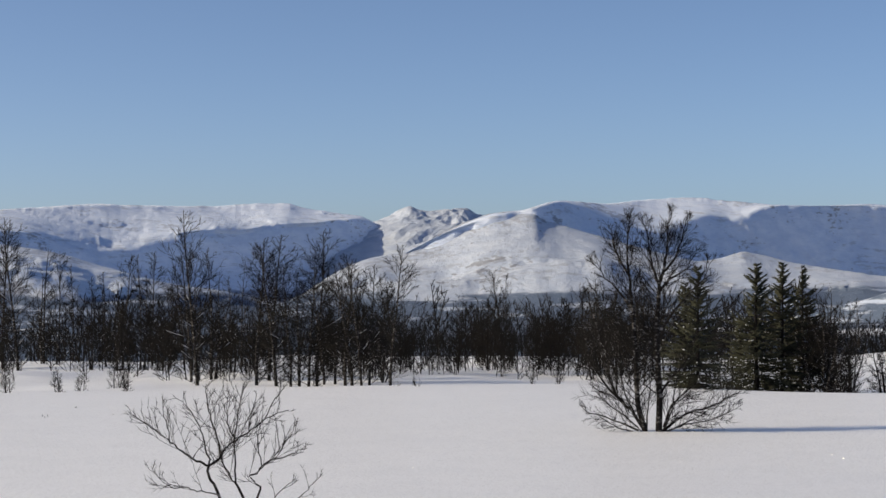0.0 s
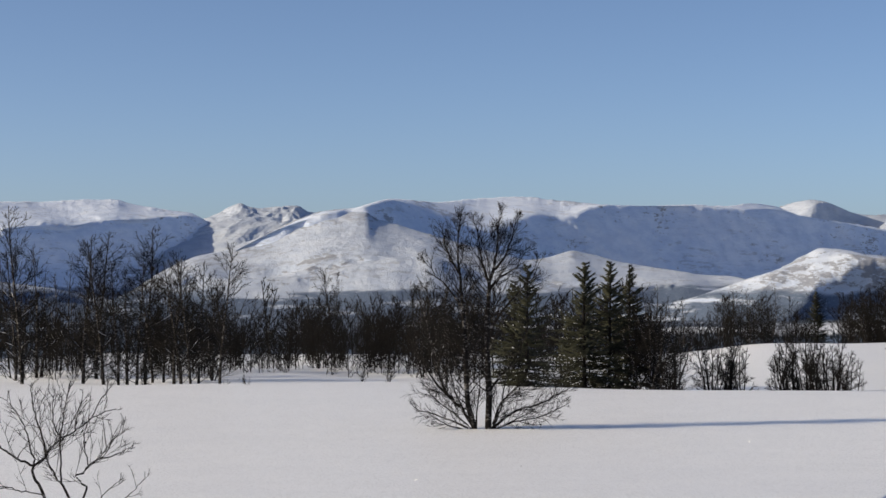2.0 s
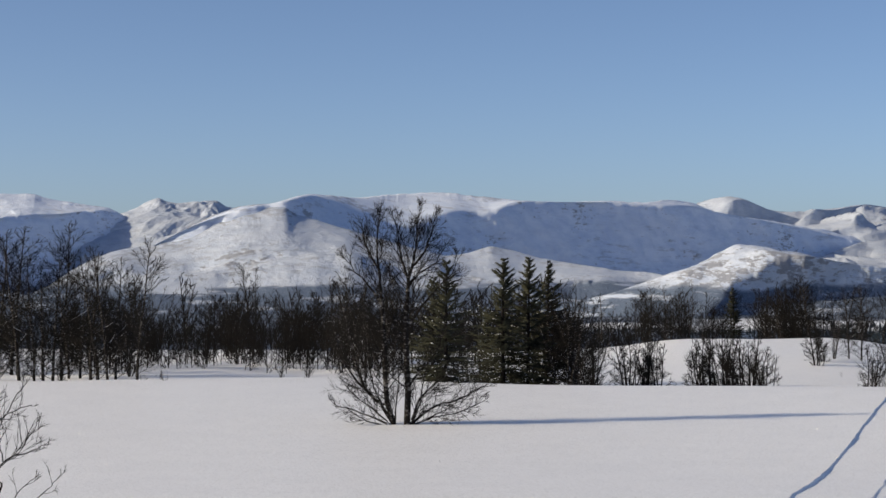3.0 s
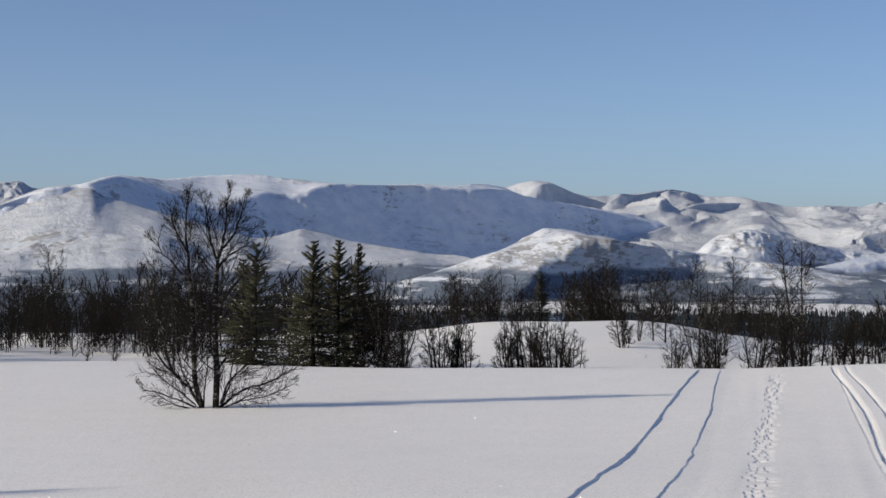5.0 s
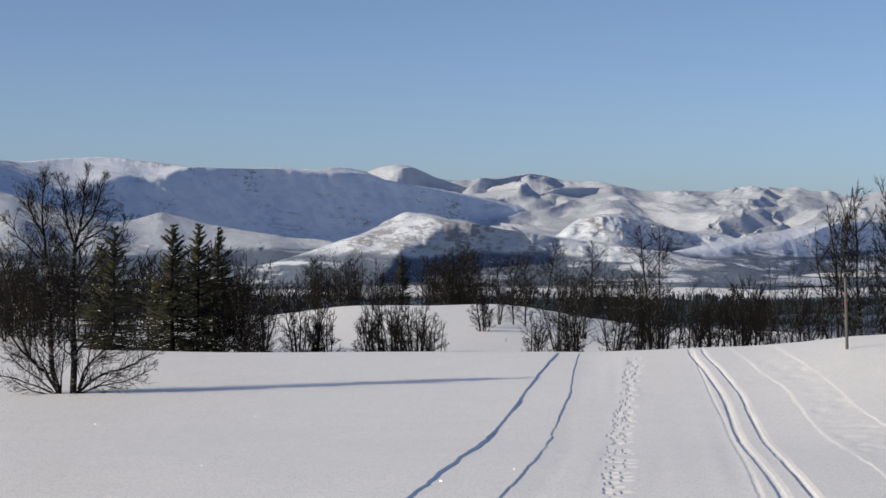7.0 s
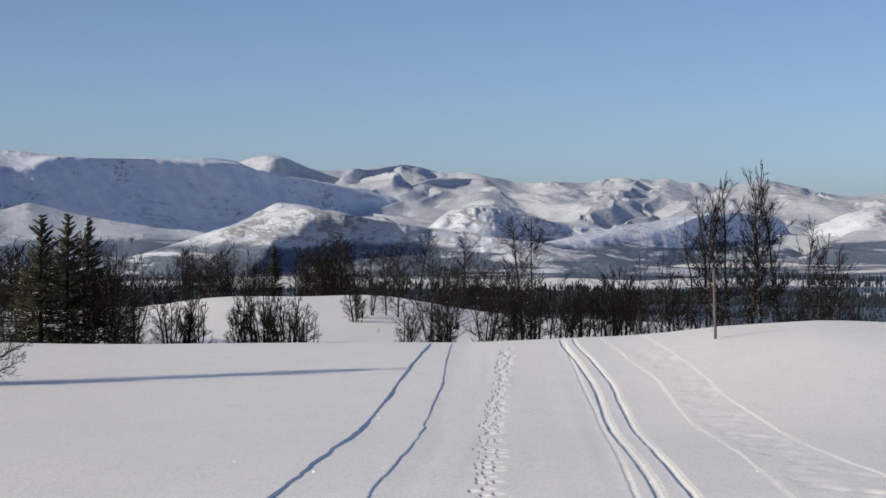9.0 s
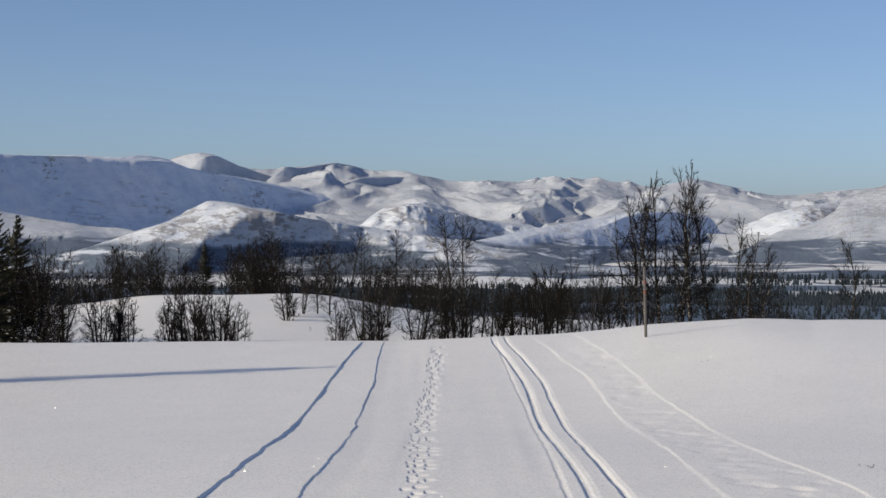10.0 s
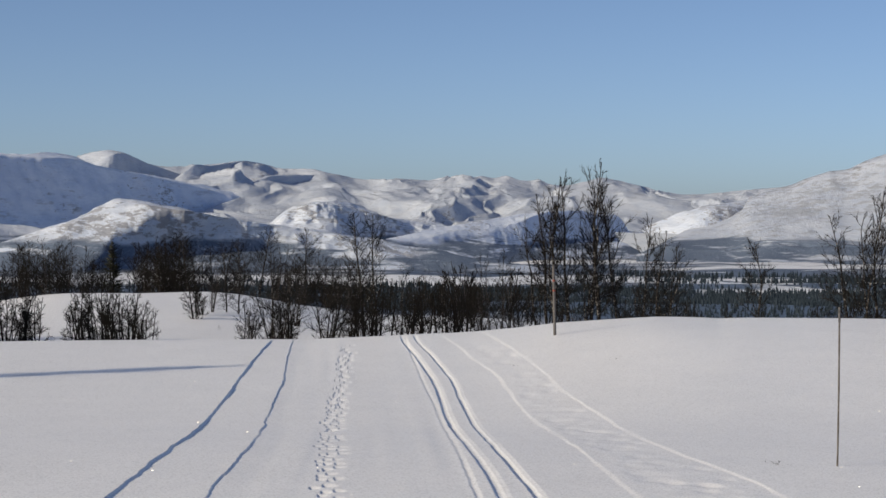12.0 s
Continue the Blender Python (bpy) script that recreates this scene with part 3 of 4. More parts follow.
mountain("sunlit_knoll", "low snow knoll with brown rocks on its sunny side", (-10.5, -1.35, -12, -1.05, -13.2, -0.75, -14.3, -0.38, -14.9, -0.16, -15.42, -0.03, -16.12, 0.27, -16.64, 0.59, -17.08, 0.79, -17.69, 0.76, -18.4, 0.6, -19.1, 0.47, -20.16, 0.24, -21.23, 0.08, -22.3, 0.0, -23.37, -0.2, -24.8, -0.36, -26.2, -0.62, -28, -0.95, -31, -1.45),
         (-8, 2440, -13, 2370, -16, 2320, -18.9, 2285, -19.4, 2296, -21.2, 2345, -23, 2362, -31, 2400), (-13, -0.8, -18, -0.55, -19, -0.8, -28, -1.1, -31, -1.5), (-13, -0.7, -17, 0.45, -18.3, 0.3, -19.2, 0.36, -20.5, 0.12, -21.3, -0.02, -28, -1.0, -31, -1.48), deep=(55, 26, 42), relief=13, material=M_KNOLL, seed=113, teeth=0.045, slant=1.7, soft=12, even=True)


# ---- trees ----
class Wood:
    """Tubes for trunks, limbs and twigs, gathered into one mesh."""

    def __init__(self):
        self.v, self.f = [], []

    def tube(self, pts, radii, sides):
        base = len(self.v)
        pts = [Vector(p) for p in pts]
        for k, p in enumerate(pts):
            along = (pts[min(k + 1, len(pts) - 1)] - pts[max(k - 1, 0)]).normalized()
            a = along.orthogonal().normalized()
            b = along.cross(a)
            for s in range(sides):
                w = 2 * math.pi * s / sides
                self.v.append(p + radii[k] * (math.cos(w) * a + math.sin(w) * b))
        for k in range(len(pts) - 1):
            for s in range(sides):
                i, j = base + k * sides + s, base + k * sides + (s + 1) % sides
                self.f.append((i, j, j + sides, i + sides))

    def spike(self, pts, radius):
        """A thin twig that runs out to a point, three-sided."""
        base = len(self.v)
        for k, p in enumerate(pts[:-1]):
            d = (pts[k + 1] - p).normalized()
            a = d.orthogonal() * (radius * (1 - 0.35 * k))
            b = d.cross(a)
            self.v += [p + a, p - 0.5 * a + 0.87 * b, p - 0.5 * a - 0.87 * b]
        self.v.append(pts[-1])
        n = len(pts) - 2
        for k in range(n):
            for s in range(3):
                i, j = base + 3 * k + s, base + 3 * k + (s + 1) % 3
                self.f.append((i, j, j + 3, i + 3))
        i = base + 3 * n
        self.f += [(i, i + 1, i + 3), (i + 1, i + 2, i + 3), (i + 2, i, i + 3)]

    def blob(self, at, size, rng, flat=0.5):
        base = len(self.v)
        ring = [(1, 0, 0), (0, 1, 0), (-1, 0, 0), (0, -1, 0), (0, 0, 1), (0, 0, -1)]
        for p in ring:
            q = Vector(p) * rng.uniform(0.7, 1.3) * size
            q.z *= flat
            self.v.append(Vector(at) + q)
        for a, b in ((0, 1), (1, 2), (2, 3), (3, 0)):
            self.f += [(base + a, base + b, base + 4), (base + b, base + a, base + 5)]

    def mesh(self, name, material):
        return mesh(name, [tuple(p) for p in self.v], self.f, material)


def turned(d, angle, rng):
    """The direction d, bent away by that many degrees to a random side."""
    side = d.orthogonal().normalized()
    side.rotate(Matrix.Rotation(rng.uniform(0, 2 * math.pi), 3, d))
    return (math.cos(radians(angle)) * d + math.sin(radians(angle)) * side).normalized()


def limb(p, d, length, rng, count, wobble=0.12, lift=0.1):
    pts, d = [Vector(p)], Vector(d).normalized()
    for _ in range(count):
        d = (d + wobble * Vector((rng.normal(), rng.normal(), rng.normal())) + Vector((0, 0, lift))).normalized()
        pts.append(pts[-1] + d * length / count)
    return pts


def along(pts, t):
    k = min(int(t * (len(pts) - 1)), len(pts) - 2)
    q = t * (len(pts) - 1) - k
    return pts[k].lerp(pts[k + 1], q), (pts[k + 1] - pts[k]).normalized()


def dress(pts, radius, reach, rng, trunk, crown, branches, subs, twigs, start=0.15, fine=0.004, rise=0.1, snow=None, snowy=0.0, open_=(32, 62)):
    """Branches, sub-branches and twigs along a stem: long ascending shoots that shorten only towards the tip."""
    whole = sum((b - a).length for a, b in zip(pts, pts[1:]))
    for b in range(branches):
        t = start + (0.99 - start) * ((b + rng.random()) / branches) ** 0.9
        p, d = along(pts, t)
        left = whole * (1 - t)
        size = (reach * (1 - math.exp(-1.1 * left / reach)) + 0.06 * reach) * rng.uniform(0.55, 1.15) * (0.7 + 0.3 * min(1.0, 3 * t))
        limb_pts = limb(p, turned(d, rng.uniform(*open_) + 24 * max(0.0, 0.5 - t), rng), size, rng, 4 if fine < 0.008 else 2, 0.09, rise)
        r = max(fine * 1.2, radius * (1 - t) * 0.3)
        trunk.tube(limb_pts, [r * (1 - 0.8 * k / (len(limb_pts) - 1)) + fine * 0.5 for k in range(len(limb_pts))], 3)
        if snow and limb_pts[-1].z - limb_pts[0].z < 0.8 * size and rng.random() < 2 * snowy * (0.8 - 1.5 * t):
            # a ridge of snow along the limb, broken here and there
            a = rng.uniform(0.05, 0.6)
            c = min(0.98, a + rng.uniform(0.3, 0.7))
            up = Vector((0, 0, r + 0.005))
            snow.tube([along(limb_pts, q)[0] + up for q in (a, 0.5 * (a + c), c)], [0.003, rng.uniform(0.004, 0.008), 0.002], 3)
        count = max(2, round(subs * size / reach + 0.5))
        for k in range(count):
            u = 0.15 + 0.85 * (k + rng.random()) / count
            q, e = along(limb_pts, min(u, 0.99))
            sub = limb(q, turned(e, rng.uniform(18, 46), rng), size * rng.uniform(0.3, 0.6) * (1.2 - 0.6 * u), rng, 2, 0.1, rise)
            crown.spike(sub, fine * 1.2)
            for _ in range(twigs):
                o, g = along(sub, rng.uniform(0.1, 0.95))
                crown.spike(limb(o, turned(g, rng.uniform(15, 42), rng), size * rng.uniform(0.12, 0.3) + 0.02, rng, 1, 0.1, 0.5 * rise), fine)


def birch_meshes(seed, height, reach, stems=1, branches=22, subs=5, twigs=4, radius=0.05, fine=0.0045, snowy=0.0, lean=4, start=0.15, open_=(28, 58), rise=0.14, crooked=0.045, bark=None):
    rng = np.random.default_rng(seed)
    trunk, crown, snow = Wood(), Wood(), Wood()
    if stems > 1:
        # the common rootstock under the snow
        trunk.tube([(0, 0, -0.32), (0, 0, -0.26), (0, 0, -0.2)], [0.04 * stems, 0.085 * stems, 0.04 * stems], 7)
    for s in range(stems):
        tall = height * (1 if s == 0 else rng.uniform(0.6, 0.95))
        d = turned(Vector((0, 0, 1)), lean * (1 if s == 0 else 3) * rng.uniform(0.4, 1.3), rng)
        p = Vector((rng.normal() * 0.03 * stems, rng.normal() * 0.03 * stems, -0.25))
        pts = limb(p, d, tall + 0.25, rng, 10, crooked, 0.035)
        r = radius * (1 if s == 0 else 0.75)
        trunk.tube(pts, [r * (1.1 - 0.1 * k) + fine for k in range(11)], 6)
        dress(pts, r, reach, rng, trunk, crown, max(6, branches // (1 if s == 0 else 2)), subs, twigs, start, fine, rise, snow, snowy, open_)
    return [("trunk", trunk.mesh("trunk", bark or BARK)), ("crown", crown.mesh("crown", TWIG))] + ([("snow", snow.mesh("snow", SNOW_CAP))] if snow.v else [])


def fork(p, d, length, radius, depth, rng, trunk, crown, fine, lift=0.05, spread=(14, 36)):
    """A limb that divides again and again up to a spray of twigs."""
    pts = limb(p, d, length, rng, 3, 0.1, lift)
    thick = [max(fine, radius * (1 - 0.1 * k)) for k in range(4)]
    if depth > 2:
        trunk.tube(pts, thick, 6 if depth > 4 else 4)
    else:
        crown.tube(pts, thick, 3)
    for _ in range(2):
        o, g = along(pts, rng.uniform(0.2, 0.98))
        shoot = limb(o, turned(g, rng.uniform(30, 65), rng), (0.35 + 0.08 * depth) * length * rng.uniform(0.6, 1.2) + 0.05, rng, 2, 0.14, lift)
        crown.spike(shoot, fine * 1.2)
        for q in rng.uniform(0.2, 0.95, 2):
            o, g = along(shoot, q)
            crown.spike(limb(o, turned(g, rng.uniform(25, 60), rng), 0.3 * length * rng.uniform(0.5, 1.2) + 0.03, rng, 1, 0.1, lift), fine)
    end = (pts[-1] - pts[-2]).normalized()
    if depth == 0:
        for _ in range(4):
            crown.spike(limb(pts[-1], turned(end, rng.uniform(5, 40), rng), length * rng.uniform(0.5, 1.1), rng, 2, 0.12, lift), fine)
        return
    for _ in range(3 if rng.random() < 0.22 else 2):
        fork(pts[-1], turned(end, rng.uniform(*spread), rng), length * rng.uniform(0.66, 0.92), radius * rng.uniform(0.6, 0.74), depth - 1, rng, trunk, crown, fine, lift, spread)


def plant(name, meshes, label, category, group, az, d, turn=0.0, size=1.0, wide=None, sink=0.0):
    x, y = spot(az, d)
    ob = thing(name, label, category, group, (x, y, float(lie(az, d)) - sink))
    ob.rotation_euler.z, ob.scale = turn, (wide or size, wide or size, size)
    for part_name, me in meshes:
        part(part_name, me, ob, {"snow": "lumps of snow lying on the branches"}.get(part_name, ""))
    return ob


# the kinds of bare tree that stand round the field, each about 4 m high
SLENDER = [birch_meshes(100 + k, 4.0, 0.82, 1, 50, 8, 4, 0.042, 0.0042, 0.15, 3, 0.06, (38, 62), 0.07, 0.035) for k in range(3)]
CLUMP = [birch_meshes(210 + k, 4.0, 0.95, 4, 21, 7, 4, 0.029, 0.0042, 0.2, 5, 0.03, (34, 56), 0.1) for k in range(3)]
KNOLL = [birch_meshes(250 + k, 4.0, 1.05, 1 if k % 2 else 2, 27, 7, 4, 0.046, 0.0052, 0.0, 5, 0.24, (36, 66), 0.09, 0.13) for k in range(4)]
SNOWY = [birch_meshes(270 + k, 4.0, 0.78, 1 if k < 2 else 3, 50 if k < 2 else 26, 8, 4, 0.038, 0.0043, 0.7, 3, 0.03, (38, 62), 0.06, 0.025) for k in range(4)]
SHRUB = [birch_meshes(300 + k, 1.1, 0.36, 4, 22, 7, 4, 0.022, 0.003, 0.0, 5, 0.08, (36, 66), 0.05, 0.07, DARK_BARK) for k in range(3)]
THIN = [birch_meshes(400 + k, 4.0, 1.9, 1, 17, 6, 3, 0.02, 0.0105, 0.0, 5, 0.02, (34, 60)) for k in range(3)]
THICK = [birch_meshes(450 + k, 4.0, 1.9, 2, 11, 5, 3, 0.03, 0.0165, 0.0, 5, 0.02, (30, 56)) for k in range(3)]


def spruce_meshes(seed, height, reach, needles=NEEDLES):
    rng = np.random.default_rng(seed)
    trunk, crown, snow = Wood(), Wood(), Wood()
    pts = limb((0, 0, -0.2), (0, 0, 1), height + 0.2, rng, 8, 0.012, 0.05)
    trunk.tube(pts, [0.055 * height / 3 * (1 - 0.115 * k) + 0.004 for k in range(9)], 6)
    for w in range(int(height * 56)):
        t = 0.05 + 0.94 * rng.random() ** 1.25
        p, _ = along(pts, t)
        wide = reach * ((1 - t) ** 0.85 + 0.04) * rng.uniform(0.5, 1.15)
        a = rng.uniform(0, 2 * math.pi)
        bough = limb(p, (math.cos(a), math.sin(a), 0.9 * t - 0.28), wide, rng, 3, 0.08, 0.02 + 0.06 * t)
        trunk.spike(bough, 0.008)
        side = Vector((-math.sin(a), math.cos(a), 0))
        for u in np.arange(0.1, 1.0, 0.11):
            q, e = along(bough, u)
            for s in (-1, 1, rng.uniform(-0.6, 0.6)):
                reach_ = (0.09 + 0.26 * wide * (1 - u)) * rng.uniform(0.5, 1.2)
                tip = q + (e * 0.8 + s * side * 0.6 + Vector((0, 0, rng.uniform(-0.5, 0.15)))).normalized() * reach_
                crown.spike([q, tip], 0.0115)
        if rng.random() < 0.5 * (1 - t):
            for u in rng.uniform(0.4, 1.0, 4):
                snow.blob(along(bough, min(u, 0.99))[0] + Vector((0, 0, 0.02)), rng.uniform(0.012, 0.03), rng, 0.4)
    return [("trunk", trunk.mesh("trunk", DARK_BARK)), ("crown", crown.mesh("crown", needles)), ("snow", snow.mesh("snow", SNOW_CAP))]


# ---- the lone birch and the bush before it ----
def hero(name, label, category, az, d, stems, seed, radius, reach, branches, subs, twigs, fine, open_=(25, 55), start=0.2, rise=0.12, crowns=()):
    """A tree or bush from its main limbs, each given as it runs, across and up in hundredths of a metre. A limb that starts on
    another one springs from it; all of them spread in depth too. Fine shoots clothe them."""
    rng = np.random.default_rng(seed)
    trunk, crown = Wood(), Wood()
    made = []
    for thick, plan in stems:
        a = np.array(plan, float).reshape(-1, 2) * 0.01
        root = min(made, key=lambda p: (p.x - a[0, 0]) ** 2 + (p.z - a[0, 1]) ** 2) if made and a[0, 1] > 0.1 else Vector((a[0, 0], 0.04 * rng.normal(), a[0, 1]))
        sway = rng.normal() * 0.1
        knots = [Vector((x, root.y + sway * max(0.0, z - a[0, 1]), z)) for x, z in a]
        knots = [knots[0]] + knots + [knots[-1]]
        pts = []
        for i in range(1, len(knots) - 2):
            p0, p1, p2, p3 = knots[i - 1 : i + 3]
            for q in (0, 0.33, 0.67):
                bend = 0.5 * (2 * p1 + (p2 - p0) * q + (2 * p0 - 5 * p1 + 4 * p2 - p3) * q * q + (3 * p1 - p0 - 3 * p2 + p3) * q**3)
                pts.append(bend + 2.2 * fine * Vector((rng.normal(), rng.normal(), rng.normal())))
        pts.append(knots[-1])
        made += pts
        n, r = len(pts), radius * thick
        trunk.tube(pts, [r * (1 - 0.85 * i / (n - 1)) + fine * 0.8 for i in range(n)], 7)
        length = sum((q - p).length for p, q in zip(pts, pts[1:]))
        dress(pts, r, reach * (0.6 + 0.4 * thick), rng, trunk, crown, int(branches * length * (0.85 if thick < 0.6 and a[-1, 1] < 0.9 and a[0, 1] < 0.1 else 1.0)), subs, twigs, start, fine, rise, None, 0, open_)
    for x, z, lean, length, depth in crowns:
        near = min(made, key=lambda p: (p.x - 0.01 * x) ** 2 + (p.z - 0.01 * z) ** 2)
        fork(near, (lean, 0.2 * rng.normal(), 1), length, radius * 0.22, depth, rng, trunk, crown, fine, 0.05, (14, 36))
    x, y = spot(az, d)
    ob = thing(name, label, category, at=(x, y, float(lie(az, d))))
    ob.rotation_euler.z = radians(az)
    part("trunk", trunk.mesh("trunk", BARK), ob)
    part("crown", crown.mesh("crown", TWIG), ob)


hero("birch_tree", "bare many-stemmed mountain birch rooted in open snow", "tree", -6.72, 22.58, [
    (1.0, (1, -3, 2, 39, 1, 74, 0, 108, 0, 136, 2, 164, 3, 181, 9, 201, 12, 219, 14, 239, 12, 255)),
    (0.45, (3, 179, -3, 198, -8, 219, -10, 236, -6, 252)),
    (0.4, (7, 195, 21, 212, 28, 229, 33, 245, 32, 255)),
    (0.4, (3, 174, 17, 188, 33, 198, 43, 206)),
    (0.85, (-15, -3, -23, 26, -26, 53, -26, 88, -28, 122, -31, 157, -33, 184, -36, 212, -36, 239, -33, 255)),
    (0.4, (-33, 191, -45, 212, -52, 229, -54, 241)),
    (0.4, (-29, 146, -45, 170, -59, 186, -75, 195)),
    (0.5, (-14, -3, -31, 22, -45, 36, -62, 53, -76, 74, -86, 88, -95, 108)),
    (0.45, (-38, 29, -52, 46, -62, 74, -69, 101, -76, 136, -83, 160)),
    (0.3, (-23, 1, -38, 8, -52, 13, -69, 20, -86, 24, -97, 34)),
    (0.25, (-29, -1, -45, 3, -59, 10, -70, 17)),
    (0.4, (7, 1, 24, 15, 41, 24, 59, 29, 76, 36, 93, 45, 103, 50)),
    (0.4, (7, 5, 17, 32, 31, 46, 48, 60, 66, 70)),
    (0.3, (6, -1, 28, 7, 41, 14, 55, 21)),
    (0.4, (3, 46, 17, 67, 31, 81, 41, 98, 46, 115)),
    (0.45, (2, 122, 17, 143, 34, 164, 52, 183, 66, 193)),
    (0.3, (-26, 81, -41, 101, -50, 129, -54, 153)),
    (0.3, (1, 95, -14, 115, -17, 143, -15, 167)),
    (0.28, (5, 0, 15, 20, 20, 45, 25, 70, 33, 95)),
    (0.28, (-17, 0, -33, 30, -43, 58, -47, 90)),
    (0.22, (8, -1, 32, 8, 60, 13, 84, 22, 104, 33)),
    (0.25, (-14, 0, -12, 30, -9, 58, -12, 88)),
    (0.22, (-20, 0, -40, 18, -62, 34, -80, 52)),
], 7, 0.042, 0.56, 24, 7, 4, 0.0016, (28, 60), 0.08, 0.09,
     [(12, 243, 0.0, 0.11, 3), (-4, 238, -0.2, 0.11, 3), (30, 240, 0.2, 0.11, 3), (-34, 240, 0.0, 0.11, 3), (-52, 226, -0.3, 0.11, 3), (14, 213, 0.4, 0.11, 3), (-8, 203, -0.5, 0.11, 3), (40, 193, 0.5, 0.11, 3), (26, 208, 0.4, 0.11, 3), (-36, 203, 0.4, 0.11, 3), (-70, 180, -0.5, 0.11, 3), (2, 223, 0.1, 0.11, 3), (20, 228, 0.2, 0.11, 3), (-44, 213, -0.3, 0.11, 3), (-80, 148, -0.4, 0.11, 3), (60, 178, 0.5, 0.11, 3), (44, 103, 0.3, 0.11, 3)])

hero("willow_bush", "bare dark leafless bush standing in smooth snow", "bush", 6.7, 13.6, [
    (1.0, (-6, 8, -12, 22, -16, 29, -17, 37, -13, 40, -8, 44, -6, 49, -1, 53, 3, 56, 13, 62, 20, 67, 26, 72, 35, 76, 43, 78)),
    (0.7, (-8, 44, -9, 53, -12, 64, -15, 73, -17, 81, -18, 90, -19, 97)),
    (0.8, (-17, 37, -21, 40, -28, 43, -34, 47, -40, 52, -45, 56, -51, 61, -59, 67, -66, 72, -72, 76, -75, 81)),
    (0.6, (-17, 37, -16, 43, -19, 50, -21, 61, -23, 67, -28, 76, -33, 84, -40, 89)),
    (0.9, (10, 8, 5, 22, 0, 28, -3, 35, -7, 41, -8, 50, -10, 58)),
    (0.6, (3, 25, 3, 35, 3, 46, 2, 56, 4, 69, 5, 79, 8, 91, 10, 100)),
    (0.7, (16, 8, 22, 19, 19, 23, 13, 29, 19, 31, 23, 37, 31, 41, 37, 47, 41, 55, 47, 61, 50, 72)),
    (0.4, (32, 41, 43, 44, 50, 47, 57, 49)),
    (0.4, (23, 37, 21, 46, 20, 53, 19, 62, 20, 70)),
    (0.4, (-9, 16, -19, 19, -28, 20, -34, 23, -42, 22, -50, 27, -56, 34, -59, 39)),
    (0.4, (5, 56, -1, 64, -3, 73, -3, 84, -1, 94)),
    (0.35, (-45, 56, -47, 67, -50, 78, -49, 87)),
    (0.35, (-28, 43, -25, 49, -22, 50)),
    (0.3, (29, 8, 35, 17, 43, 23, 47, 26)),
    (0.3, (43, 8, 54, 17, 60, 23, 64, 28)),
    (0.35, (13, 62, 14, 72, 17, 81, 19, 91)),
    (0.35, (26, 72, 31, 84, 37, 91, 40, 96)),
], 19, 0.0105, 0.46, 19, 4, 2, 0.0015, (24, 50), 0.16, 0.16)


# ---- the trees round the field: degrees to the left, metres away, height, kind ----
FOREST_EDGE = [(14.26, 70.0, 5.26, 3), (13.68, 68.0, 5.33, 0), (13.08, 66.0, 5.52, 1), (12.49, 72.0, 4.48, 3), (12.06, 70.0, 4.29, 4), (11.55, 74.0, 3.88, 5), (10.95, 66.0, 3.34, 3), (10.52, 70.0, 3.62, 5), (10.09, 64.0, 4.10, 4), (9.48, 66.0, 4.13, 3), (9.13, 70.0, 4.39, 0), (8.61, 68.0, 3.57, 5), (8.09, 60.0, 3.48, 4), (7.60, 41.0, 3.94, 1), (7.82, 45.0, 3.14, 4), (7.30, 46.0, 3.30, 5), (6.68, 52.0, 2.76, 3)]
ASPEN_ROW = [(5.89, 41.0, 3.27, 0), (5.54, 44.0, 3.51, 2), (5.27, 40.0, 3.15, 1), (4.83, 40.0, 2.66, 0), (4.56, 41.0, 2.59, 2), (4.26, 40.0, 2.91, 1), (4.01, 40.0, 3.43, 0), (3.75, 42.0, 2.61, 2), (3.46, 42.0, 2.34, 1), (3.11, 39.0, 2.70, 0), (2.86, 39.0, 2.64, 2), (2.59, 38.5, 2.81, 1), (2.34, 40.0, 2.63, 0), (2.04, 42.0, 2.44, 3), (1.72, 37.0, 2.88, 2), (6.24, 50.0, 2.96, 4)]
MIDDLE_TREES = [(1.18, 58.0, 2.38, 4), (0.61, 60.0, 2.20, 5), (0.14, 52.0, 2.25, 3), (-0.52, 62.0, 2.44, 4), (-1.05, 66.0, 2.02, 5), (-1.46, 60.0, 1.99, 3), (-1.91, 60.0, 3.14, 1), (-2.18, 62.0, 3.07, 4), (-2.66, 66.0, 2.25, 5), (-3.19, 68.0, 2.45, 3), (-3.82, 66.0, 2.05, 4), (-4.35, 58.0, 2.79, 5), (-4.88, 50.0, 2.85, 3), (-5.32, 46.0, 2.38, 4), (-5.59, 38.0, 2.25, 4), (-5.97, 37.0, 2.03, 3), (-4.61, 44.0, 2.08, 5), (-8.57, 42.0, 1.69, 5), (-9.09, 41.0, 1.38, 3)]
BROW_THICKET = [(-11.26, 41.0, 2.55, 4), (-11.68, 40.0, 2.46, 3), (-12.11, 40.0, 2.28, 5), (-12.45, 41.0, 2.14, 3), (-10.96, 43.0, 2.07, 5)]
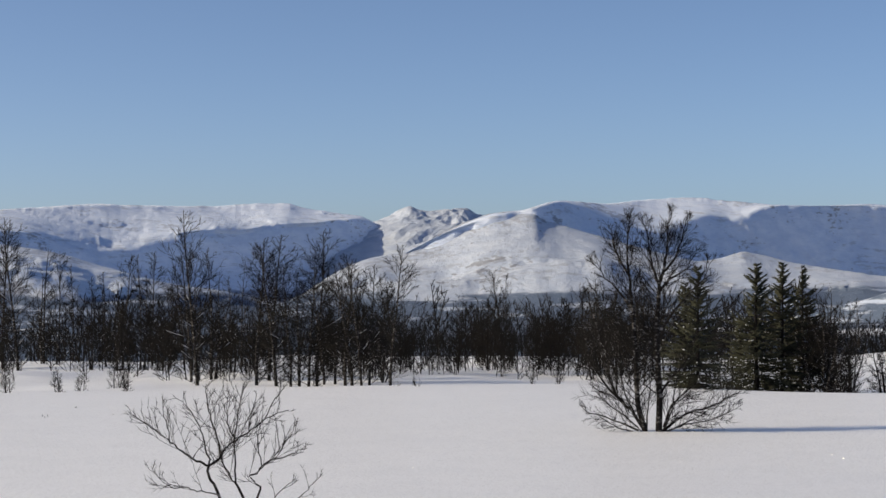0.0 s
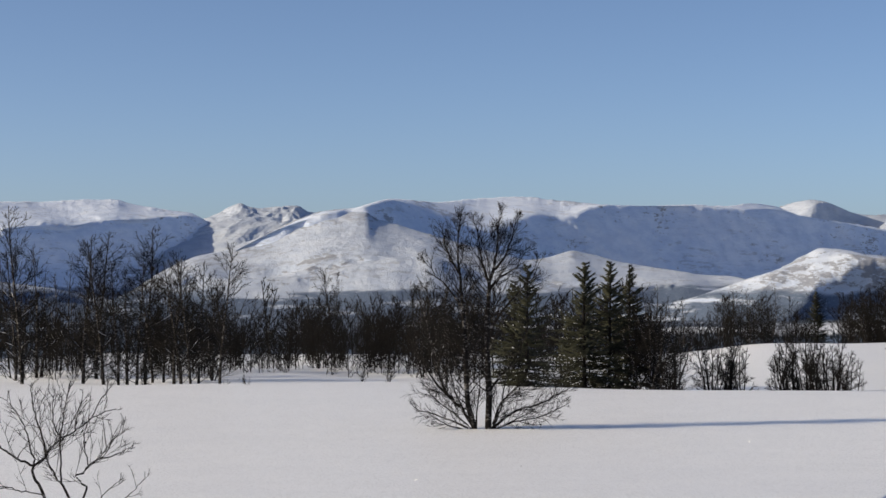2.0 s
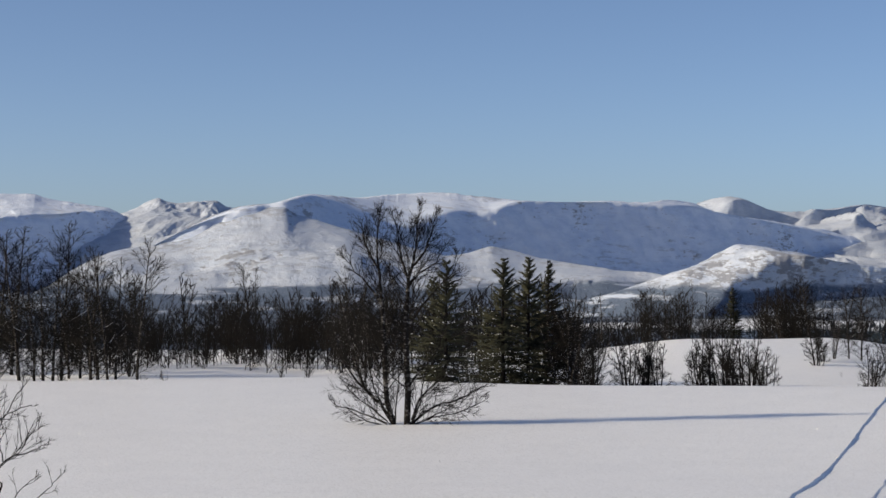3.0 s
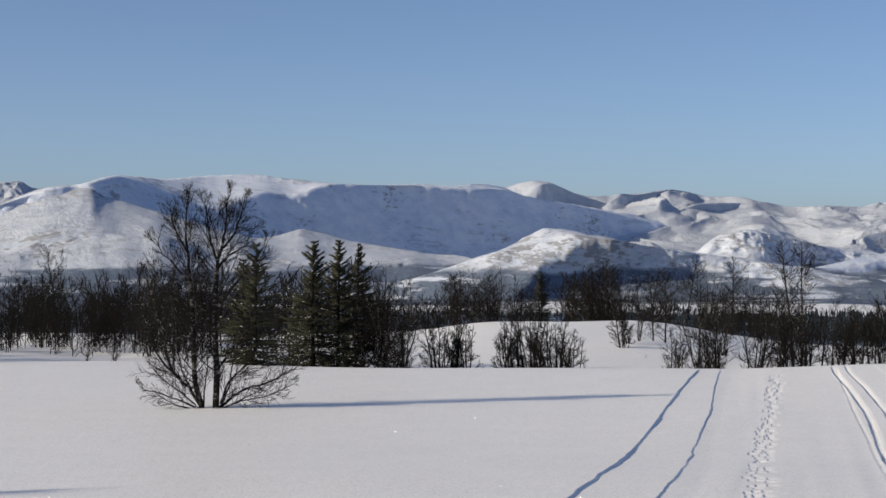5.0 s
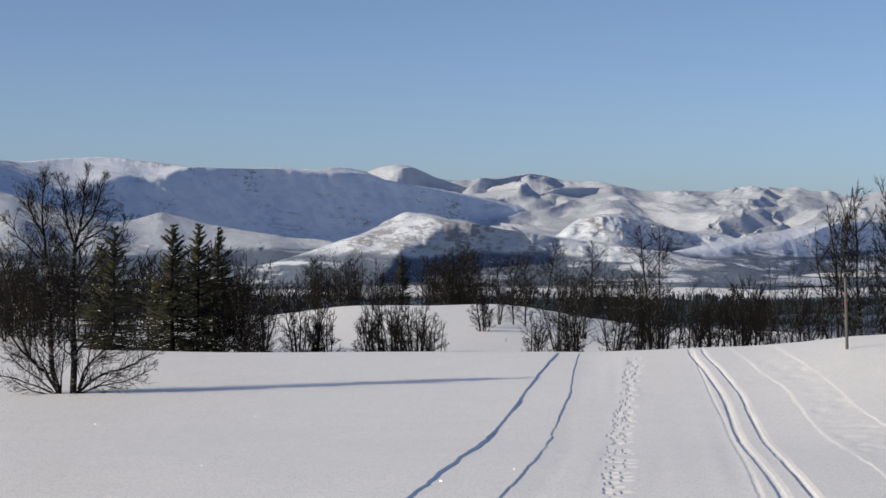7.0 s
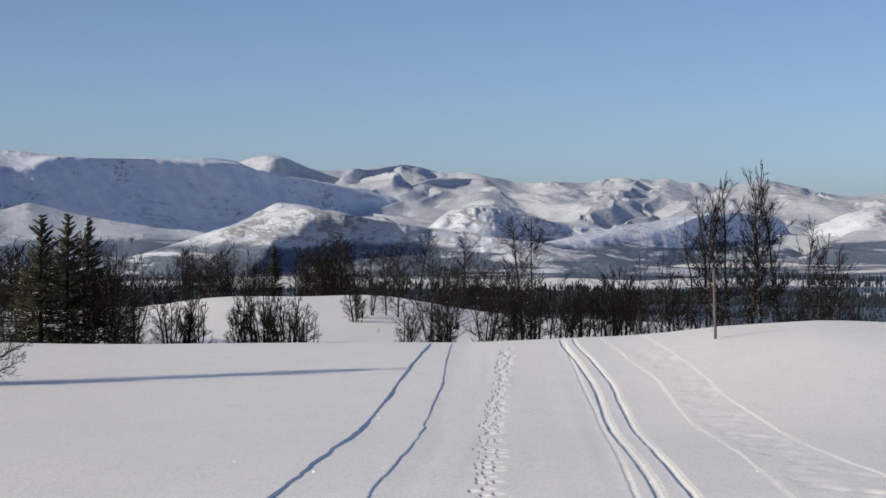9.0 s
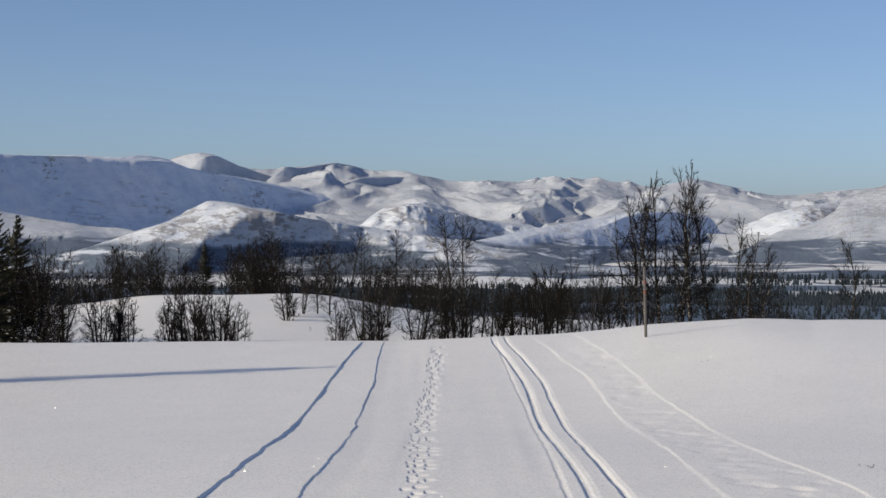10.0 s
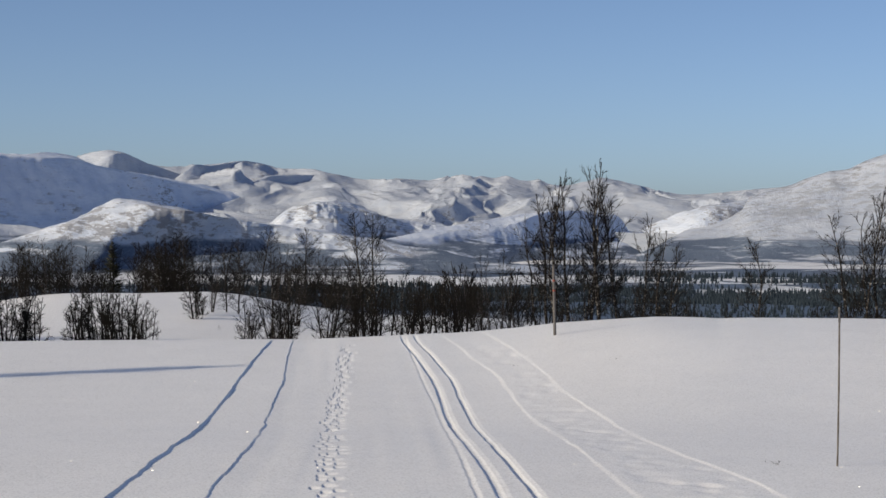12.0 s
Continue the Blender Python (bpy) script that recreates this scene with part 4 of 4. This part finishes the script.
HILLOCK_TREES = [(-12.93, 84.0, 2.55, 3), (-12.68, 86.0, 2.21, 4), (-14.22, 88.0, 2.52, 3), (-14.42, 85.0, 2.59, 1), (-14.73, 87.0, 2.77, 4), (-14.99, 84.0, 2.16, 3), (-15.29, 90.0, 2.71, 5), (-15.56, 86.0, 2.68, 4), (-15.98, 84.0, 1.76, 4), (-16.30, 86.0, 1.75, 5), (-16.96, 88.0, 2.63, 0), (-17.98, 85.0, 2.09, 3), (-18.19, 87.0, 2.56, 4), (-18.43, 84.0, 2.47, 5), (-18.72, 90.0, 2.48, 4), (-19.05, 86.0, 3.12, 1), (-19.28, 84.0, 2.81, 0), (-19.57, 86.0, 2.13, 4), (-19.81, 88.0, 2.52, 3), (-20.11, 85.0, 2.28, 0), (-20.43, 87.0, 2.67, 1), (-20.70, 84.0, 2.71, 4), (-20.97, 90.0, 2.81, 3), (-21.50, 86.0, 3.52, 2), (-22.03, 84.0, 2.53, 4), (-22.34, 86.0, 2.77, 3), (-22.66, 88.0, 2.39, 5), (-22.96, 85.0, 3.66, 2), (-23.55, 87.0, 2.93, 4), (-23.82, 84.0, 2.69, 5), (-24.12, 90.0, 2.85, 3), (-24.45, 86.0, 2.30, 4)]
HOLLOW_TREES = [(-20.05, 56.8, 1.50, 4), (-20.52, 57.5, 2.20, 1), (-20.88, 57.5, 2.33, 0), (-21.20, 41.0, 1.30, 4), (-22.00, 41.0, 2.33, 3), (-22.16, 43.0, 1.92, 4), (-22.44, 44.0, 2.10, 5), (-22.66, 53.4, 1.83, 4), (-24.83, 46.0, 3.17, 1), (-25.21, 46.0, 3.11, 0), (-24.36, 47.0, 1.87, 4), (-24.63, 45.0, 1.58, 5), (-23.77, 42.0, 1.70, 4), (-26.09, 47.0, 1.84, 3), (-26.68, 48.0, 1.73, 4), (-27.39, 47.0, 1.84, 5), (-27.80, 48.0, 1.83, 4)]
KNOLL_TREES = [(-30.58, 47.0, 3.92, 8), (-30.92, 46.0, 4.16, 6), (-31.34, 47.0, 4.52, 7), (-32.00, 48.0, 4.38, 8), (-32.31, 46.0, 4.89, 6), (-32.70, 47.0, 4.62, 7), (-33.55, 46.0, 3.78, 7), (-33.99, 45.0, 3.38, 8), (-34.42, 46.0, 3.23, 6), (-37.05, 44.0, 3.57, 9), (-28.46, 46.0, 2.07, 3), (-28.82, 45.0, 1.90, 4), (-29.19, 47.0, 2.25, 5), (-29.62, 46.0, 1.98, 4), (-33.15, 50.0, 2.78, 4), (-31.74, 50.0, 3.05, 5), (-39.89, 43.0, 3.76, 7), (-40.37, 42.0, 3.30, 8), (-40.76, 42.0, 4.13, 6), (-41.15, 43.0, 4.09, 7)]
SHRUBS = [(-13.62, 41.5, 1.12, 0), (-13.88, 41.0, 1.08, 1), (-14.19, 42.0, 1.09, 2), (-12.64, 41.0, 0.97, 1), (-14.74, 41.0, 1.15, 2), (-15.86, 41.0, 1.01, 0), (-16.09, 42.0, 1.10, 1), (-16.42, 41.5, 1.21, 2), (-16.74, 42.0, 1.07, 0), (-17.03, 41.0, 1.21, 1), (-17.30, 42.0, 1.16, 2), (-17.56, 41.0, 1.08, 0), (-17.81, 42.0, 0.95, 1), (-18.09, 41.0, 0.90, 2), (-19.50, 53.8, 1.12, 0), (-19.78, 55.3, 0.94, 1), (-21.15, 41.0, 0.98, 1), (-22.40, 41.5, 1.06, 0), (-21.92, 42.0, 0.90, 2), (-23.74, 41.0, 1.33, 0), (-24.38, 43.0, 1.20, 2), (-25.02, 43.0, 1.12, 1), (-25.52, 42.0, 1.48, 2), (-26.09, 42.0, 1.34, 1), (-26.74, 43.0, 1.36, 0), (-27.25, 43.0, 1.48, 2), (-28.06, 45.0, 1.43, 0)]
LEFT_SHRUBS = [(13.56, 36.0, 0.60, 0), (12.03, 35.0, 0.48, 2), (11.38, 36.0, 0.41, 1), (10.18, 38.0, 0.73, 1), (9.87, 35.0, 0.40, 2), (-3.63, 35.5, 0.39, 0), (-2.75, 37.0, 0.28, 1), (0.91, 35.0, 0.19, 2), (-12.54, 37.0, 0.89, 0), (8.96, 60.0, 1.07, 1), (4.03, 37.0, 0.51, 2)]
SPRUCES = [(-9.79, 40.0, 2.87, 0), (-10.57, 40.5, 2.92, 1), (-11.14, 42.0, 2.97, 2), (-7.96, 33.0, 2.2, 1), (-7.56, 35.0, 2.01, 0), (-9.27, 43.0, 1.74, 2), (-17.01, 88.0, 2.69, 2)]
TUFTS = [(-32.78, 23.7, 0.06), (-37.63, 13.9, 0.06), (-38.06, 13.8, 0.07), (12.41, 26.2, 0.08), (10.27, 26.3, 0.10), (-7.59, 18.1, 0.06), (-11.32, 23.2, 0.05), (0.82, 32.5, 0.25), (1.54, 33.3, 0.20), (-7.51, 18.1, 0.06), (-29.58, 24.1, 0.05), (11.56, 28.0, 0.08), (-20.31, 48.5, 0.20), (-15.49, 47.4, 0.20)]

BARE = SLENDER + CLUMP
BROAD = BARE + KNOLL


def stand(rows, name, label, group, kinds, own, slim=1.0):
    rng = np.random.default_rng(len(label) + len(rows))
    for az, d, height, kind in rows:
        size = height / own
        plant(name, kinds[kind], label, "tree", group, az, d, rng.uniform(0, 6.28), size, size**0.7 * slim * rng.uniform(0.85, 1.1))


stand(FOREST_EDGE, "birch_tree", "bare dark birch at the edge of the snowy wood", "birches at the wood's edge", SNOWY + SNOWY[2:], 4.0)
stand(ASPEN_ROW, "birch_tree", "tall slender bare birch in a close row", "birches in a row", BARE, 4.0)
stand(MIDDLE_TREES, "birch_tree", "low bare birch with snow on its branches", "birches behind the field", BARE, 4.0)
stand(BROW_THICKET, "birch_tree", "dense dark bare birch beside the spruces", "birches beside the spruces", BARE, 4.0, 1.15)
stand(HILLOCK_TREES, "birch_tree", "bare birch on the white hillock", "birches on the hillock", BARE, 4.0, 1.35)
stand(HOLLOW_TREES, "birch_tree", "bare birch in the hollow beyond the trail", "birches in the hollow", BROAD, 4.0)
stand(KNOLL_TREES, "birch_tree", "bare wind-bent birch behind the snow knoll", "birches behind the knoll", BROAD, 3.85, 0.85)


def shrubs(rows, label, group, own=1.07):
    rng = np.random.default_rng(len(label))
    for az, d, height, kind in rows:
        plant("birch_shrub", SHRUB[kind], label, "shrub", group, az, d, rng.uniform(0, 6.28), height / own, 0.85 * height / own)


shrubs(SHRUBS, "bare birch shrub in the snow below the hillock", "shrubs below the hillock", 0.92)
shrubs(LEFT_SHRUBS, "small bare birch sapling poking out of the snow", "saplings in the snow")

SPRUCE = [spruce_meshes(500 + k, 3.0, r) for k, r in enumerate((1.2, 1.2, 0.95))]
for az, d, height, kind in SPRUCES:
    plant("spruce_tree", SPRUCE[kind], "dark green spruce with snow on its lower boughs", "tree", "spruces", az, d, kind * 2.1 + d, height / 3.0)


# ---- woods farther off ----
def scatter(name, label, kinds, spots, material_order, low, high, seed, own):
    """Many trees of a few kinds joined into one mesh a material."""
    rng = np.random.default_rng(seed)
    gathered = {m: ([], []) for m in material_order}
    data, counts = [], {}
    for meshes in kinds:
        one = {}
        for part_name, me in meshes:
            co = np.empty(len(me.vertices) * 3, np.float32)
            me.vertices.foreach_get("co", co)
            me.calc_loop_triangles()
            tri = np.empty(len(me.loop_triangles) * 3, np.int32)
            me.loop_triangles.foreach_get("vertices", tri)
            one[part_name] = (co.reshape(-1, 3), tri.reshape(-1, 3))
        data.append(one)
    for az, d in spots:
        one = data[rng.integers(len(data))]
        size, a = rng.uniform(low, high) / own, rng.uniform(0, 6.28)
        turn = np.array([[math.cos(a), math.sin(a), 0], [-math.sin(a), math.cos(a), 0], [0, 0, 1]]) * size
        x, y = spot(az, d)
        for part_name, (co, tri) in one.items():
            vs, fs = gathered[part_name]
            base = counts.get(part_name, 0)
            vs.append(co @ turn + (x, y, float(lie(az, d)) - 0.1))
            fs.append(tri + base)
            counts[part_name] = base + len(co)
    top = thing(name, label, "woods")
    top["kind"] = "stuff"
    for part_name, material in material_order.items():
        vs, fs = gathered[part_name]
        if vs:
            part(part_name, mesh(part_name, np.vstack(vs), np.vstack(fs), material), top)["kind"] = "stuff"


def sown(seed, count, west, east, near, far):
    rng = np.random.default_rng(seed)
    return [(rng.uniform(east, west), rng.uniform(near, far)) for _ in range(count)]


WOOD = {"trunk": DARK_BARK, "crown": TWIG, "snow": SNOW_CAP}
scatter("birch_wood", "thick dark leafless birch wood behind the field", THICK, sown(77, 115, 16, -12, 76, 115), WOOD, 2.4, 3.5, 4, 4.0)
scatter("birch_scrub", "dense dark birch scrub under the taller birches", THIN, sown(81, 115, 15.5, -8.5, 48, 76), WOOD, 1.3, 2.4, 7, 4.0)
scatter("birch_scrub", "dense dark thicket of bare birch beside the spruces", THIN, sown(84, 16, -10.7, -12.5, 40, 45), WOOD, 1.5, 2.2, 17, 4.0)
scatter("birch_scrub", "dark birch scrub behind the lone birch", THIN, sown(85, 24, -4.0, -10.2, 44, 60), WOOD, 1.7, 2.7, 18, 4.0)
scatter("birch_scrub", "low dark birch scrub at the foot of the wood", THIN, sown(86, 60, 4, -7.5, 46, 60), WOOD, 1.2, 2.1, 19, 4.0)
scatter("birch_scrub", "low dark scrub close behind the row of birches", THIN, sown(88, 55, 7.5, 1.2, 43, 50), WOOD, 0.8, 1.7, 21, 4.0)
scatter("birch_scrub", "low dark scrub close behind the open field", THIN, sown(89, 50, 1.5, -5.5, 46, 54), WOOD, 0.9, 1.7, 22, 4.0)
scatter("birch_scrub", "dark birch scrub on the back of the hillock", THIN, sown(82, 70, -11.5, -20, 82, 92), WOOD, 0.9, 1.7, 8, 4.0)
for k, (west, east, count, low, high) in enumerate(((-13.9, -16.4, 20, 1.6, 2.6), (-17.6, -19.7, 24, 1.9, 3.0), (-21.8, -24.6, 14, 1.7, 2.7))):
    scatter("birch_thicket", "dense dark clump of bare birch behind the hillock", THIN, sown(90 + k, count, west, east, 82, 91), WOOD, low, high, 30 + k, 4.0)
scatter("birch_scrub", "dark birch scrub in the hollow", THIN, sown(83, 11, -23.3, -31, 46, 62), WOOD, 0.8, 1.6, 9, 4.0)
scatter("birch_scrub", "brown birch scrub just behind the snow knoll", THIN, sown(87, 32, -29, -43, 46, 60), WOOD, 1.1, 1.9, 20, 4.0)
scatter("birch_wood", "low leafless birch wood beyond the white hillock", THICK, sown(78, 50, -11, -30, 95, 140), WOOD, 1.6, 2.9, 5, 4.0)
scatter("birch_wood", "low brown birch scrub behind the snow knoll", THICK, sown(79, 78, -27, -43, 58, 110), WOOD, 1.2, 2.4, 6, 4.0)


def far_spruces():
    """Spruce woods down the slope, each tree a few ragged tiers."""
    rng = np.random.default_rng(12)
    v, f, n = [], [], 0
    for _ in range(21000):
        az = rng.uniform(-43, -20) if rng.random() < 0.85 else rng.uniform(-20, 16)
        d = 300 * math.exp(2.05 * rng.random() ** 0.8)
        x, y = spot(az, d)
        shore = 1380 if az > -31.5 else 2250
        if d > shore * (1 + 0.1 * lumps(x, y, 120, 33)) or (d > 1450 and lumps(x, y, 90, 31) + 0.6 * lumps(x, y, 33, 32) < 0.1):
            continue
        z, h = float(lie(az, d)), 0.0031 * d * rng.uniform(0.6, 1.4)
        for tier in range(2):
            w, lo, hi = h * 0.26 * (1 - 0.35 * tier), h * (0.02 + 0.36 * tier), h * (0.62 + 0.38 * tier)
            a = rng.uniform(0, 6.28)
            ring = [(x + w * rng.uniform(0.7, 1.2) * math.cos(a + k * 1.2566), y + w * math.sin(a + k * 1.2566), z + lo + h * rng.uniform(-0.03, 0.03)) for k in range(5)]
            v += ring + [(x, y, z + hi)]
            f += [(n + k, n + (k + 1) % 5, n + 5) for k in range(5)]
            n += 6
    ob = new("spruce_wood", mesh("spruce_wood", v, np.array(f), HAZED_NEEDLES, False))
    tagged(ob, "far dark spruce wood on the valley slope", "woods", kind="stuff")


far_spruces()


# ---- trail markers ----
def lathe(profile, sides=10):
    w = Wood()
    w.tube([(0, 0, z) for z, _ in profile], [r for _, r in profile], sides)
    k = len(w.v)
    w.f.append(tuple(range(k - sides, k)))
    return w


def marker_post(az, d):
    x, y = spot(az, d)
    post = thing("marker_post", "weathered wooden trail post with two red bands", "post", at=(x, y, float(lie(az, d))))
    post.rotation_euler = (0, radians(-1.6), radians(az))
    part("pole", lathe([(-0.4, 0.023), (0.4, 0.023), (0.8, 0.022), (1.03, 0.021), (1.04, 0.017)]).mesh("pole", POST_WOOD), post)
    for z in (0.66, 0.81):
        band = lathe([(z - 0.014, 0.0225), (z - 0.012, 0.0235), (z + 0.012, 0.0235), (z + 0.014, 0.0225)])
        part("band", band.mesh("band", RED_PAINT), post, "faded red painted band")


def thin_pole(az, d):
    x, y = spot(az, d)
    pole = thing("trail_pole", "thin dark bamboo pole stuck in the snow", "pole", at=(x, y, float(lie(az, d))))
    pole.rotation_euler = (0, radians(0.3), radians(az))
    w = Wood()
    w.tube([(0.004 * math.sin(2.2 * z + 0.5), 0, z) for z in np.arange(-0.3, 1.2, 0.1)], [0.0065 + 0.0012 * (k % 3 == 0) for k in range(15)], 7)
    part("cane", w.mesh("cane", CANE), pole)
    tip = Wood()
    tip.tube([(0.004 * math.sin(2.2 * z + 0.5), 0, z) for z in (1.06, 1.11, 1.175)], [0.0085, 0.009, 0.0085], 7)
    part("tip", tip.mesh("tip", POST_WOOD), pole, "pale tip of the pole")


marker_post(-30.86, 27.4)
thin_pole(-39.64, 13.84)


# ---- small things in the snow ----
def snow_twig(az, d, height, seed, spread=0.5):
    rng = np.random.default_rng(seed)
    x, y = spot(az, d)
    ob = thing("snow_twig", "small dark twig poking out of the snow", "twig", "twigs in the snow", (x, y, float(lie(az, d))))
    for _ in range(4):
        w = Wood()
        lean = Vector((rng.normal() * spread, rng.normal() * spread, 1))
        stem = limb((rng.normal() * 0.03, rng.normal() * 0.03, -0.04), lean, height * rng.uniform(0.6, 1.2), rng, 3, 0.25, 0.0)
        w.spike(stem, 0.003)
        for q in rng.uniform(0.3, 0.9, 3):
            o, g = along(stem, q)
            w.spike(limb(o, turned(g, 45, rng), height * 0.35, rng, 1), 0.002)
        part("stem", w.mesh("stem", TWIG), ob)


def snag(name, label, az, d, lean, length, radius, seed):
    """A broken dark trunk with a root or two, half sunk in the snow."""
    rng = np.random.default_rng(seed)
    x, y = spot(az, d)
    ob = thing(name, label, "tree stump", at=(x, y, float(lie(az, d))))
    ob.rotation_euler.z = radians(az)
    trunk = Wood()
    stem = limb((0, 0, -0.12), (lean, 0.2 * lean, 1), length + 0.12, rng, 5, 0.1, 0.0)
    trunk.tube(stem, [radius * (1.1 - 0.09 * k) * rng.uniform(0.85, 1.15) for k in range(6)], 8)
    for _ in range(3):
        q, g = along(stem, rng.uniform(0.4, 0.95))
        trunk.spike(limb(q, turned(g, 60, rng), length * 0.4, rng, 2), radius * 0.3)
    part("trunk", trunk.mesh("trunk", DARK_BARK), ob)
    cap = Wood()
    cap.blob(stem[-1] + Vector((0, 0, 0.01)), radius * 0.9, rng, 0.45)
    part("snow", cap.mesh("snow", SNOW_CAP), ob, "lump of snow on top")


snag("tree_stump", "short dark broken stump standing in the hollow", -22.76, 53.6, 0.1, 0.24, 0.05, 61)
snag("fallen_trunk", "dark leaning broken trunk half sunk in snow", 10.51, 55.7, 2.2, 0.42, 0.05, 62)

for k, (az, d, height) in enumerate(TUFTS):
    snow_twig(az, d, height, 900 + k, 0.5 if k % 2 else 1.2)
